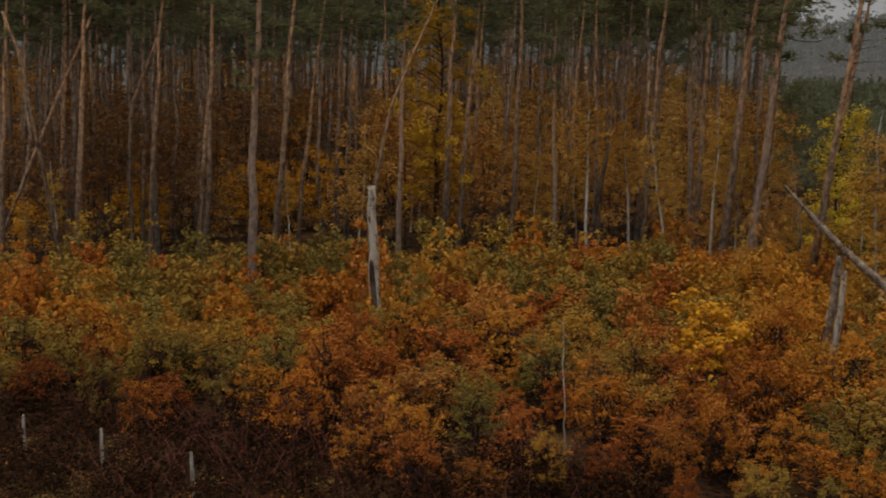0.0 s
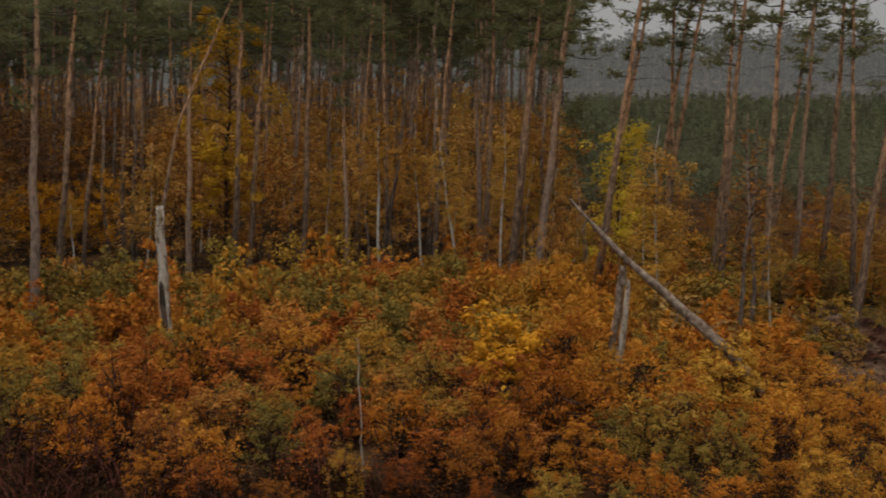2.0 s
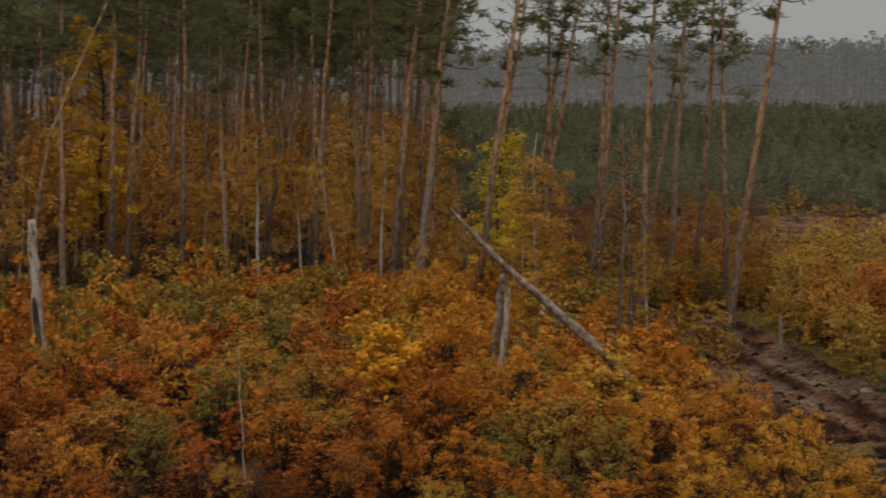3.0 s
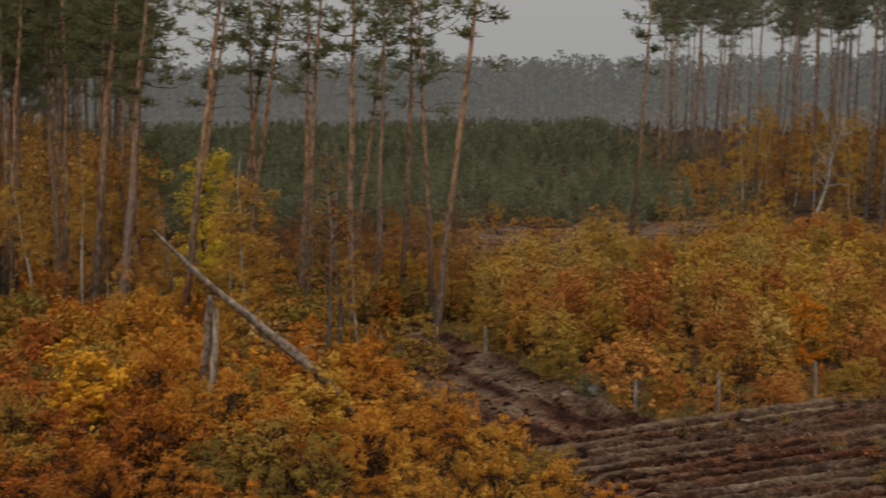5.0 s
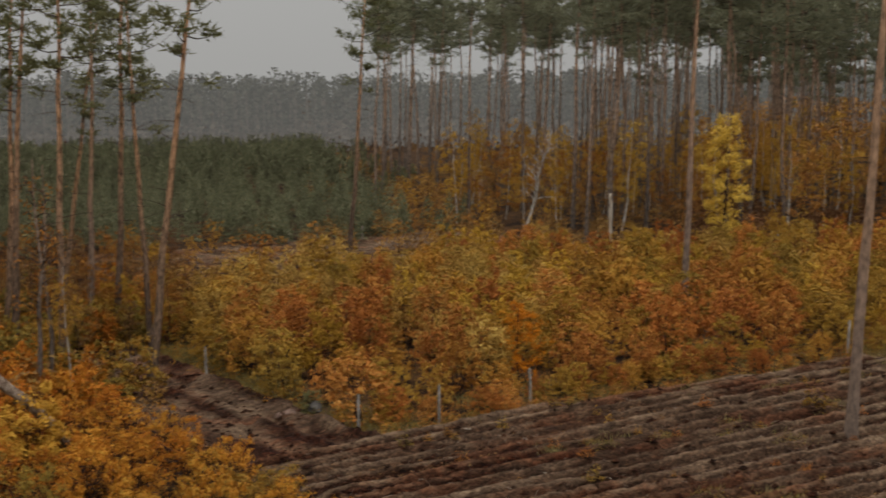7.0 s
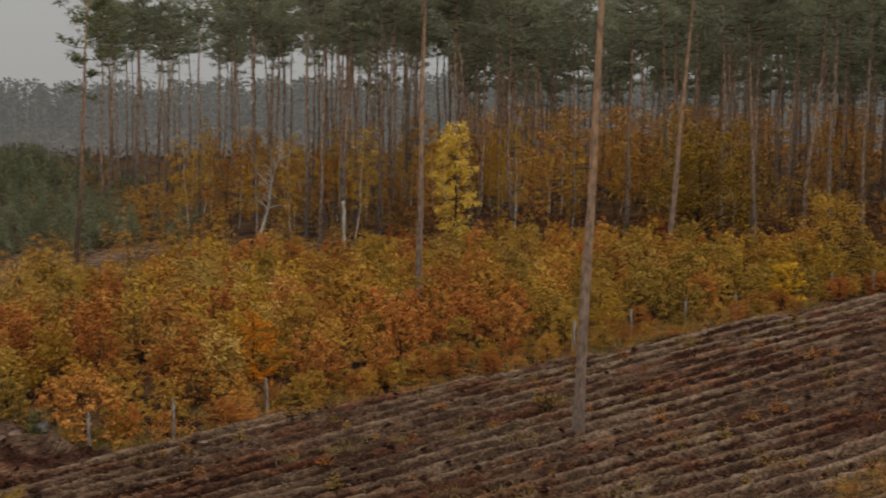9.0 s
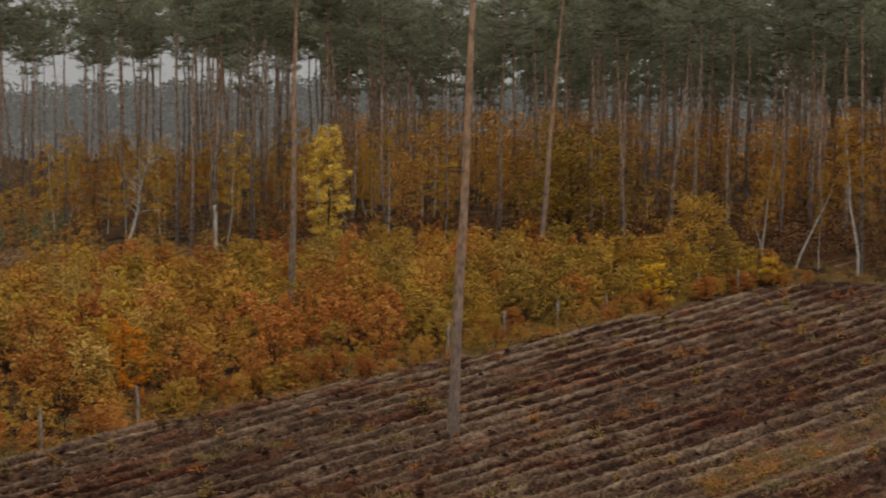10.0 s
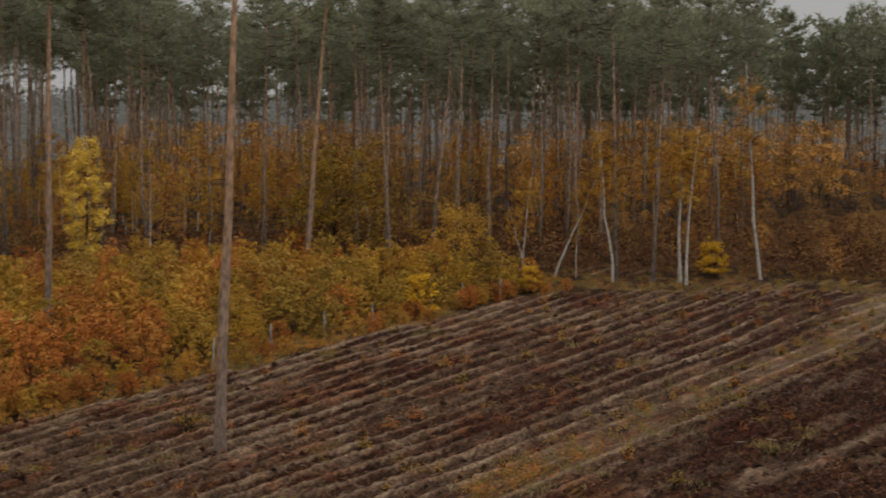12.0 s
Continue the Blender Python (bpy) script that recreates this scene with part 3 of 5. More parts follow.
def furrow_side(x, y):
    """How far from the crest of the nearest furrow, in parts of the spacing."""
    p = furrow_phase(x, y)
    w = p - np.floor(p)
    return w - 0.55 + 0.04 * smooth_noise(x * 0.15, across(x, y), 1.1, 18) + 0.02 * smooth_noise(x * 0.3, across(x, y), 0.25, 19)


def field_height(x, y):
    w, u = furrow_side(x, y), across(x, y)
    worn = np.clip(0.9 + 0.35 * smooth_noise(x * 0.2, u, 2.6, 23) + 0.25 * smooth_noise(x * 0.3, u, 0.5, 28), 0.2, 1.3)
    crest = np.clip(1 - np.abs(w) / np.where(w < 0, 0.15, 0.22), 0, 1) * worn
    ditch = np.clip(1 - np.abs(w + 0.34) / 0.18, 0, 1) + np.clip(1 - np.abs(w - 0.66) / 0.18, 0, 1)
    wild = field_wild(x, y)
    lump = 0.06 * smooth_noise(x * 0.3, u, 0.42, 8) + 0.08 * smooth_noise(x * 0.5, u, 0.2, 10) + 0.07 * smooth_noise(x * 0.8, y, 0.15, 25)
    rough = (0.22 * crest - 0.17 * ditch) * (1 - 0.5 * wild) + lump * (0.75 - 0.45 * np.clip(crest, 0, 1) + 0.6 * wild)
    return -0.16 + field_inside(x, y) * (0.34 + rough * (1 - 0.75 * np.maximum(strip_inside(x, y), rut_inside(x, y))))


# pale mask: sandy ridges, plus the sky's light painted on their crests
def field_sand_light(x, y):
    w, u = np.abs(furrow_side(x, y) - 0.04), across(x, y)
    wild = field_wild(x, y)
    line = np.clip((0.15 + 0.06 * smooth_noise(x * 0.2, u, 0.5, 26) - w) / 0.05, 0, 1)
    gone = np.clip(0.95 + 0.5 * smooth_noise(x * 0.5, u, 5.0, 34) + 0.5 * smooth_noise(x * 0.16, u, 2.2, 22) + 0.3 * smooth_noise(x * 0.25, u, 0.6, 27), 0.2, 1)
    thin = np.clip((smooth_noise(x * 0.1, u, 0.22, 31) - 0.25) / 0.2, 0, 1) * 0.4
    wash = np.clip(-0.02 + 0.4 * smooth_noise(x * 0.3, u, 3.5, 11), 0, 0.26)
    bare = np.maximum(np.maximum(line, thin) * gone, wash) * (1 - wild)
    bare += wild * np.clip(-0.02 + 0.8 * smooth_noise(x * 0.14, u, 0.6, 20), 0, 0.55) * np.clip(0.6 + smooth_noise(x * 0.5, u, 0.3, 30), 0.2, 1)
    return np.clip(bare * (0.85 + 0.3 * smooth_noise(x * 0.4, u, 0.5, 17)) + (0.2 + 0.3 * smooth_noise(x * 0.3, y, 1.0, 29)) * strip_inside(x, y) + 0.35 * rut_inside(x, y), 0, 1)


field = sheet("ploughed_field", np.concatenate([np.arange(18, 62, 0.15), np.arange(62, 99, 0.28)]), np.arange(5, 39.5, 0.085), field_height, SOIL, field_sand_light)
tagged(field, "ploughed dark soil with pale sandy furrow ridges", "field", kind="structure")


def track_height(x, y):
    u = x - 22.6 - 0.01 * (y - 40) + 0.25 * smooth_noise(x, y, 6.0, 12)
    ruts = -0.13 * (np.exp(-(((u + 0.85) / 0.28) ** 2)) + np.exp(-(((u - 0.85) / 0.28) ** 2)))
    berm = 0.2 * np.exp(-(((u - 2.0) / 0.4) ** 2)) + 0.16 * np.exp(-(((u + 2.0) / 0.4) ** 2))
    edge = np.clip((3.0 - np.abs(u)) / 0.8, 0, 1)
    return -0.16 + edge * (0.20 + ruts + berm + 0.14 * smooth_noise(x, y * 0.5, 0.5, 13) + 0.10 * smooth_noise(x, y, 0.27, 14))


def track_sand(x, y):
    return np.clip(0.29 + 0.35 * smooth_noise(x * 2, y, 1.5, 15) + 0.4 * smooth_noise(x, y * 0.3, 0.5, 36), 0, 0.7)


track = sheet("dirt_track", np.arange(18.5, 27.5, 0.16), np.arange(37, 96, 0.2), track_height, SOIL, track_sand)
tagged(track, "rutted dark earth track between thickets", "track", kind="structure")

def bare_height(x, y):
    ridge = 0.16 * np.cos((y - 0.06 * x + 0.3 * smooth_noise(x, y, 5.0, 42)) * 5.2)
    edge = np.clip(np.minimum(np.minimum(x - 36, 71 - x), np.minimum(y - 72, 97.5 - 0.06 * (x - 26) - y)) / 1.0, 0, 1)
    return -0.16 + edge * (0.26 + ridge + 0.07 * smooth_noise(x, y, 0.5, 43))


def bare_sand(x, y):
    ridge = np.cos((y - 0.06 * x + 0.3 * smooth_noise(x, y, 5.0, 42)) * 5.2)
    return np.clip(0.5 * ridge + 0.25 + 0.4 * smooth_noise(x, y, 2.0, 44), 0, 1)


bare_strip = sheet("ploughed_strip", np.arange(35, 72, 0.35), np.arange(71, 98.5, 0.16), bare_height, SOIL, bare_sand)
tagged(bare_strip, "bare pale ploughed strip before the young pines", "field", kind="structure")

# ---- pine stands ----
rng = np.random.default_rng(7)
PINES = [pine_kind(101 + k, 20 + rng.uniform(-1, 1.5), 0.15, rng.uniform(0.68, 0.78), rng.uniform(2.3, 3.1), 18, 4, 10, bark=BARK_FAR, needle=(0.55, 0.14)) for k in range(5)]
TALL = [pine_kind(111 + k, 22.3 + rng.uniform(-1.5, 1.0), 0.18, rng.uniform(0.64, 0.76), rng.uniform(2.7, 3.5), 26, 5, 9, stubs=16, bark=BARK_FAR, leafage=NEEDLE_HAZED, needle=(0.55, 0.14)) for k in range(6)]
THIN = [pine_kind(141 + k, 22.0 + rng.uniform(-1.5, 1.0), 0.16, rng.uniform(0.77, 0.83), rng.uniform(2.6, 3.4), 18, 6, 12, stubs=24, bark=BARK_FAR, leafage=NEEDLE_HAZED, needle=(0.5, 0.13)) for k in range(4)]
BACK = [pine_kind(121 + k, 21.5 + rng.uniform(-1.5, 1.5), 0.18, rng.uniform(0.55, 0.68), rng.uniform(2.9, 3.6), 18, 4, 7, bark=BARK_FAR, leafage=NEEDLE_HAZED, needle=(0.85, 0.24)) for k in range(3)]
HERO = [pine_kind(131 + k, 20 + rng.uniform(-0.5, 1.5), 0.185, rng.uniform(0.68, 0.75), rng.uniform(2.3, 2.8), 15, 5, 15, BARK_GREY if k == 3 else BARK, 14, 0.16) for k in range(4)]
STOUT = [pine_kind(136 + k, 20.5, 0.245, 0.6, 2.6, 17, 5, 15, BARK_GREY if k == 1 else BARK, 14, 0.16) for k in range(2)]
SPARSE = [pine_kind(161 + k, 20.5, 0.185, 0.64 + 0.03 * k, 2.3, 14, 5, 14, BARK_GREY if k == 3 else BARK, 20, 0.16) for k in range(4)]
LOFTY = [pine_kind(151 + k, 22.0, 0.20, 0.84, 2.4, 18, 8, 18, BARK_GREY, 5, 0.08) for k in range(2)]


def arrays(me):
    v = np.empty(len(me.vertices) * 3, np.float32)
    me.vertices.foreach_get("co", v)
    f = np.empty(len(me.loops), np.int32)
    me.loops.foreach_get("vertex_index", f)
    return v.reshape(-1, 3), f.reshape(len(me.polygons), -1)


def joined(name, label, category, rows, parts):
    """Many far plants as one thing of kind stuff: for each named part one joined mesh. rows: kind, pose."""
    root = thing(name, label, category, kind="stuff")
    for title in parts:
        vs, fs, n, mat = [], [], 0, None
        for kind, m in rows:
            me = next(c.data for c in kind.children if c.name.split(".")[0] == title)
            v, f = arrays(me)
            mm = np.array(m)
            vs.append(v @ mm[:3, :3].T + mm[:3, 3])
            fs.append(f + n)
            n, mat = n + len(v), me.materials[0]
        part(title, mesh_of(title, np.concatenate(vs), np.concatenate(fs), mat, title == "trunk"), root, kind="stuff")
    return root


def pine(x, y, lean, k, size=1.0, label=""):
    return put(HERO[k], upright(x, y, -0.1, lean, rng.uniform(0, 6.28), size), label)


# front row of the stand behind the thicket
for x, y, lx, ly, k, size in (
    (-19.2, 69.4, 0.083, 0.023, 0, 0.95), (-15.9, 68.2, 0.059, 0.014, 1, 0.95), (-16.9, 71.0, 0.087, 0.021, 2, 0.80),
    (-12.0, 65.9, 0.097, 0.017, 2, 0.95), (-11.9, 73.0, 0.134, 0.022, 1, 0.80), (-9.9, 75.3, 0.045, 0.006, 0, 0.85),
    (-22.5, 67.3, 0.085, 0.028, 1, 1.00), (-25.0, 71.8, 0.075, 0.026, 0, 0.90), (-25.7, 80.0, 0.057, 0.018, 2, 0.85),
    (-5.8, 68.8, 0.049, 0.004, 3, 0.90), (-3.5, 68.9, 0.057, 0.003, 0, 1.00), (-2.7, 69.9, 0.083, 0.003, 2, 0.95),
    (-2.3, 77.0, 0.066, 0.002, 1, 0.85), (-0.4, 88.0, 0.012, 0.000, 2, 0.85), (0.1, 70.0, 0.040, -0.000, 1, 0.95),
    (2.4, 68.0, 0.010, -0.000, 3, 0.75), (4.9, 71.8, -0.019, 0.001, 1, 0.85), (7.0, 69.7, 0.080, -0.008, 0, 0.90),
    (9.8, 71.3, -0.003, 0.000, 3, 0.85), (9.7, 69.3, 0.038, -0.005, 0, 0.95), (12.7, 70.9, 0.143, -0.028, 2, 0.85),
    (-19.0, 93.1, 0.052, 0.010, 1, 0.90), (-10.9, 94.4, 0.009, 0.001, 3, 0.85), (-7.9, 89.7, -0.020, -0.002, 0, 0.90),
    (3.4, 79.9, 0.080, -0.004, 0, 0.90), (6.5, 84.8, -0.029, 0.002, 2, 0.85), (14.3, 64.4, -0.084, 0.018, 2, 0.45),
    (-26.4, 67.0, 0.064, 0.025, 1, 0.90), (-29.7, 79.6, 0.061, 0.023, 0, 0.90), (-18.3, 98.3, 0.178, 0.030, 2, 0.90),
):
    pine(x, y, (lx, ly), k, size)
# beside the dirt track
for x, y, lx, ly, k, size in (
    (20.0, 71.2, 0.023, -0.007, 2, 0.95), (19.0, 71.5, 0.159, -0.046, 0, 0.95), (19.2, 69.4, 0.138, -0.040, 1, 1.00),
    (20.0, 62.9, 0.062, -0.020, 2, 0.90), (18.5, 57.1, 0.065, -0.021, 0, 0.95), (19.5, 53.6, 0.025, -0.009, 1, 0.95),
    (25.2, 69.6, 0.155, -0.059, 0, 0.85), (25.2, 65.3, 0.044, -0.017, 3, 0.90), (25.4, 62.0, 0.051, -0.021, 0, 1.00),
    (25.7, 58.6, -0.035, 0.015, 1, 0.85), (13.4, 59.5, 0.136, -0.032, 2, 1.05), (15.2, 66.3, 0.150, -0.037, 0, 0.90),
    (50.1, 79.6, 0.067, -0.042, 1, 1.00),
):
    put(SPARSE[k], upright(x, y, -0.1, (lx, ly), 2.1 * x, size))
put(SPARSE[1], upright(22.8, 52.3, -0.1, (0.122, -0.053), 1.0, 1.0), "leaning orange-barked pine beside the dirt track")
put(STOUT[1], upright(-11.2, 56.3, -0.1, (0.049, 0.0), 1.0, 0.92), "tall grey scaly-barked pine standing in the thicket")
put(STOUT[0], upright(10.5, 65.2, -0.1, (0.109, -0.018), 2.0, 1.0), "stout orange-barked pine leaning at the stand edge")
put(STOUT[1], upright(11.3, 63.0, -0.1, (0.112, -0.020), 3.0, 0.9), "pale grey-barked pine at the stand edge")

for k, (x, y, lx) in enumerate([(11.1, 82.0, 0.02), (9.2, 85.0, 0.05), (12.9, 80.0, 0.07), (14.2, 78.0, 0.04), (15.6, 83.0, 0.06), (7.8, 80.0, 0.03)]):
    put(PINES[k % 5], upright(x, y, -0.1, (lx, -0.01), k, 1.02))
put(LOFTY[0], upright(37.6, 27.7, 0.05, (0.03, -0.041), 1.0, 1.03), "lone tall bare pine standing in the ploughed field")
put(LOFTY[1], upright(51.6, 48.8, -0.1, (0.025, -0.026), 2.0, 1.0), "tall bare pine standing in the autumn thicket")
put(LOFTY[0], upright(81.7, 52.2, -0.1, (0.047, -0.074), 4.0, 1.1), "tall bare pine leaning at the thicket's edge")


def strewn(count, inside, low, high, seed, gap, near=()):
    """Places over a wedge of the plan (degrees and metres from the hovering eye), none too near another."""
    r = np.random.default_rng(seed)
    placed, tries = [], 0
    while len(placed) < count and tries < 60000:
        tries += 1
        az, d = radians(r.uniform(*low)), math.sqrt(r.uniform(high[0] ** 2, high[1] ** 2))
        x, y = d * math.sin(az), d * math.cos(az)
        if not inside(x, y) or any((x - a) ** 2 + (y - b) ** 2 < gap * gap for a, b in placed):
            continue
        placed.append((x, y))
    return placed


def stand(kinds, places, seed, lean, size, keep):
    """Pines at the places: the keep nearest as things, the others joined."""
    r = np.random.default_rng(seed)
    rest = []
    for n, (x, y) in enumerate(sorted(places, key=lambda p: math.hypot(*p))):
        k = kinds[r.integers(len(kinds))]
        m = upright(x, y, -0.1, (lean[0] + r.normal(0, 0.025), lean[1] + r.normal(0, 0.02)), r.uniform(0, 6.28), r.uniform(*size))
        if n < keep:
            put(k, m)
        else:
            rest.append((BACK[n % 3], m))
    return rest


for x, y, lx, ly, k, size in (
    (93.6, 42.9, 0.002, -0.005, 0, 1.0), (85.0, 58.2, 0.015, -0.022, 1, 0.98), (89.9, 46.1, 0.034, -0.066, 2, 1.0), (87.6, 48.3, -0.014, 0.025, 3, 0.95),
    (104.4, 27.6, -0.011, 0.042, 2, 1.0), (101.6, 36.5, -0.007, 0.020, 1, 1.0), (96.1, 39.7, 0.003, -0.008, 0, 0.95), (89.1, 49.6, 0.017, -0.031, 3, 0.9),
    (70.9, 77.5, 0.026, -0.024, 1, 1.0), (77.0, 81.3, 0.028, -0.027, 2, 1.0), (81.1, 85.7, 0.027, -0.026, 0, 1.05), (75.9, 99.3, 0.030, -0.023, 3, 1.05),
    (90.7, 31.5, -0.012, 0.036, 3, 1.0), (91.5, 29.0, 0.012, -0.039, 2, 0.95),
):
    put(THIN[k], upright(x, y, -0.1, (lx, ly), x, size))
deep = stand(PINES, strewn(170, lambda x, y: x < 0.2 * y and y > 79, (-22, 12), (81, 165), 21, 2.2), 24, (0.04, -0.01), (0.86, 1.08), 90)
gappy = stand(THIN, strewn(66, lambda x, y: x > 60 + 0.42 * (y - 90) and y > 70, (33, 49), (118, 240), 22, 2.8), 25, (0.02, -0.01), (1.06, 1.2), 66)
gappy += stand(THIN + TALL[:2], strewn(26, lambda x, y: x > 62 + 0.42 * (y - 90) and y > 74, (41, 51), (112, 185), 33, 3.0), 34, (0.015, -0.01), (1.08, 1.2), 26)
thick = stand(TALL, strewn(190, lambda x, y: (y > 44 + 0.1 * (x - 80) or x > 106) and (y > 0.24 * x or math.hypot(x, y) > 165), (48, 90), (110, 195), 23, 2.1), 26, (0.01, -0.01), (0.95, 1.12), 110)
deep += stand(PINES, strewn(110, lambda x, y: x < 0.2 * y, (-24, 12), (150, 240), 27, 2.6), 28, (0.03, 0.0), (0.9, 1.1), 0)
thick += stand(TALL, strewn(90, lambda x, y: x > 60, (50, 90), (180, 250), 29, 3.0), 30, (0.01, 0.0), (0.95, 1.1), 0)
deep += stand(PINES, strewn(60, lambda x, y: x < 0.2 * y, (-7, 12), (100, 165), 40, 2.2), 41, (0.03, 0.0), (0.9, 1.1), 0)
deep += stand(PINES, strewn(95, lambda x, y: True, (-24, -7), (98, 165), 38, 2.2), 39, (0.03, 0.0), (0.9, 1.1), 0)
thick += stand(TALL, strewn(60, lambda x, y: x > 60, (53, 90), (165, 260), 58, 3.0), 59, (0.01, 0.0), (0.95, 1.1), 0)
for k in range(3):
    put(BACK[k], upright(118.0 + 6 * k, 118.0 - 9 * k, -0.1, (0.01, 0), k, 1.0))
for x, y in strewn(16, lambda x, y: True, (-22, -13), (76, 92), 37, 2.4):
    put(PINES[int(x * 7) % 5], upright(x, y, -0.1, (0.04, 0.0), x, 1.0))
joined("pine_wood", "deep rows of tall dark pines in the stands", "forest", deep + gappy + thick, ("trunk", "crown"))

# ---- thicket bushes ----
LEFT_G, RIGHT_G = "bushes of the near thicket", "bushes of the fenced thicket"
def bushes(seed, n, label, mat, name, group, **more):
    return [bush_kind(seed + k, label, mat, group=group, name=name, **more) for k in range(n)]


FINE, MID, FAR = dict(count=4000, leaf=0.066, hollow=1.2, inner=240), dict(count=1700, leaf=0.12, hollow=0.6), dict(count=1900, leaf=0.099, hollow=0.2)
NEAR_RUST = bushes(201, 3, "dense rust-brown oak bush in the thicket", RUST, "oak_bush", LEFT_G, **FINE)
NEAR_DEEP = bushes(251, 2, "dark red-brown oak bush at the thicket front", DEEP_RUST, "oak_bush", LEFT_G, **FINE)
NEAR_OLIVE = bushes(211, 2, "olive-green bush turning yellow in the thicket", OLIVE, "buckthorn_bush", LEFT_G, **FINE)
NEAR_AMBER = bushes(221, 2, "dense amber-orange oak bush in the thicket", AMBER, "oak_bush", LEFT_G, **FINE)
MID_RUST = bushes(206, 2, "rust-brown oak bush deep in the thicket", RUST, "oak_bush", LEFT_G, **MID)
MID_OLIVE = bushes(216, 2, "olive-green bush deep in the thicket", OLIVE, "buckthorn_bush", LEFT_G, **MID)
MID_AMBER = bushes(226, 2, "amber oak bush deep in the thicket", AMBER, "oak_bush", LEFT_G, **MID)
YELLOW_BUSH = bushes(231, 1, "bright yellow rounded bush in the thicket", YELLOW, "hazel_bush", LEFT_G, count=4500, leaf=0.085, radius=1.05)
FENCE_YELLOW = bushes(233, 1, "bright golden-yellow rounded bush at the fence", GOLD_YELLOW, "hazel_bush", RIGHT_G, count=3600, leaf=0.085, radius=1.05)
FAR_AMBER = bushes(241, 3, "dense amber-orange beech bush behind the fence", AMBER_DULL, "beech_bush", RIGHT_G, **FAR)
FAR_OLIVE = bushes(251, 2, "olive-yellow bush behind the fence", OLIVE_GOLD, "hornbeam_bush", RIGHT_G, **FAR)
FAR_RUST = bushes(261, 2, "orange-brown bush behind the fence", RUST_DULL, "hornbeam_bush", RIGHT_G, **FAR)
FAR_TAN = bushes(268, 2, "tan-leaved beech bush behind the fence", PALE_TAN, "beech_bush", RIGHT_G, **FAR)
FAR_YELLOW = bushes(266, 1, "yellow bush behind the fence", OAK_GOLD, "hornbeam_bush", RIGHT_G, **FAR)
CLEAR = [(7.1, 44.8, 1.9), (6.7, 42.8, 1.8), (1.6, 38.3, 1.4), (1.4, 36.4, 1.2), (-2.4, 37.4, 1.2), (13.9, 41.2, 1.5), (13.4, 39.4, 0.9), (70.6, 36.8, 1.5), (34.7, 41.6, 1.6), (-6.5, 38.8, 0.9), (10.6, 43.5, 0.8)]


def thicket(count, inside, box, choose, seed, gap, group, size=(0.75, 1.4)):
    r = np.random.default_rng(seed)
    placed = []
    tries = 0
    while len(placed) < count and tries < 40000:
        tries += 1
        x, y = r.uniform(box[0], box[1]), r.uniform(box[2], box[3])
        wide = gap * (1.3 if group == LEFT_G and y < 39 + 0.38 * max(0, -x - 5) - 0.75 * max(0, x - 1) else 1.0)
        if not inside(x, y) or any((x - a) ** 2 + (y - b) ** 2 < wide * wide for a, b in placed) or any((x - a) ** 2 + (y - b) ** 2 < c * c for a, b, c in CLEAR):
            continue
        placed.append((x, y))
        kinds = choose(x, y, r)
        s = r.uniform(*size) * (0.82 if group == LEFT_G and x > 11 else 0.72 if y < 35.6 else 1.0)
        put(kinds[r.integers(len(kinds))], upright(x, y, -0.1, (r.normal(0, 0.06), r.normal(0, 0.06)), r.uniform(0, 6.28), s, r.uniform(0.85, 1.4)), group=group)
    return placed


def left_inside(x, y):
    front = (35.2 if x < -5 else 33.6) + 0.38 * max(0.0, -x - (0 if x < -5 else 2)) - 0.75 * max(0.0, x - 1) + 0.5 * math.sin(x * 1.3)
    return front < y < (66 if x > 0 else 63.5 + 0.1 * x) and -0.36 * y - 2 < x < min(17.9 - 0.12 * max(0, 35 - y) + 0.25 * max(0, min(y, 51) - 42), 19.6 - 0.12 * max(0, y - 48)) and math.hypot(x, y) > 31


def left_kinds(x, y, r):
    t = (y - 36) / 22 + r.normal(0, 0.28)
    q = r.uniform()
    fine = y < 46.5
    rust, olive, amber = (NEAR_RUST, NEAR_OLIVE, NEAR_AMBER) if fine else (MID_RUST, MID_OLIVE, MID_AMBER)
    if x < -7.5 and y < 42 and q < 0.75 or y < 35.5 and x < 8 and q < 0.4:
        return NEAR_DEEP
    if x > 8 and q < 0.5:
        return amber
    if t < 0.35:
        return rust if q < 0.48 else amber if q < 0.76 else olive
    return olive if q < 0.6 else amber if q < 0.84 else rust


LEFT_BUSHES = thicket(500, left_inside, (-26, 21.5, 28, 66), left_kinds, 31, 1.28, LEFT_G, (0.6, 1.18))


def right_inside(x, y):
    return y > float(fence_y(x)) + 1.2 and 26 < x < 84.5 and y < 72 + 0.05 * (x - 25) - max(0, x - 62) * 0.75 and x > 26 + max(0, y - 62) * 0.3


def right_kinds(x, y, r):
    q = r.uniform()
    back = min(1.0, (y - 40) / 18)
    red = max(0.0, 1 - (x - 30) / 26) * max(0.0, 1 - 0.8 * back)
    if q < 0.03 + 0.14 * (1 - red):
        return FAR_YELLOW
    if q < 0.03 + 0.14 * (1 - red) + 0.28 * back:
        return FAR_TAN
    return FAR_OLIVE if q < 0.12 + 0.5 * (1 - red) else FAR_RUST if q > 0.87 - 0.4 * red else FAR_AMBER


RIGHT_BUSHES = thicket(440, right_inside, (26, 96, 34, 76), right_kinds, 32, 1.52, RIGHT_G, (0.65, 1.22))

r = np.random.default_rng(35)
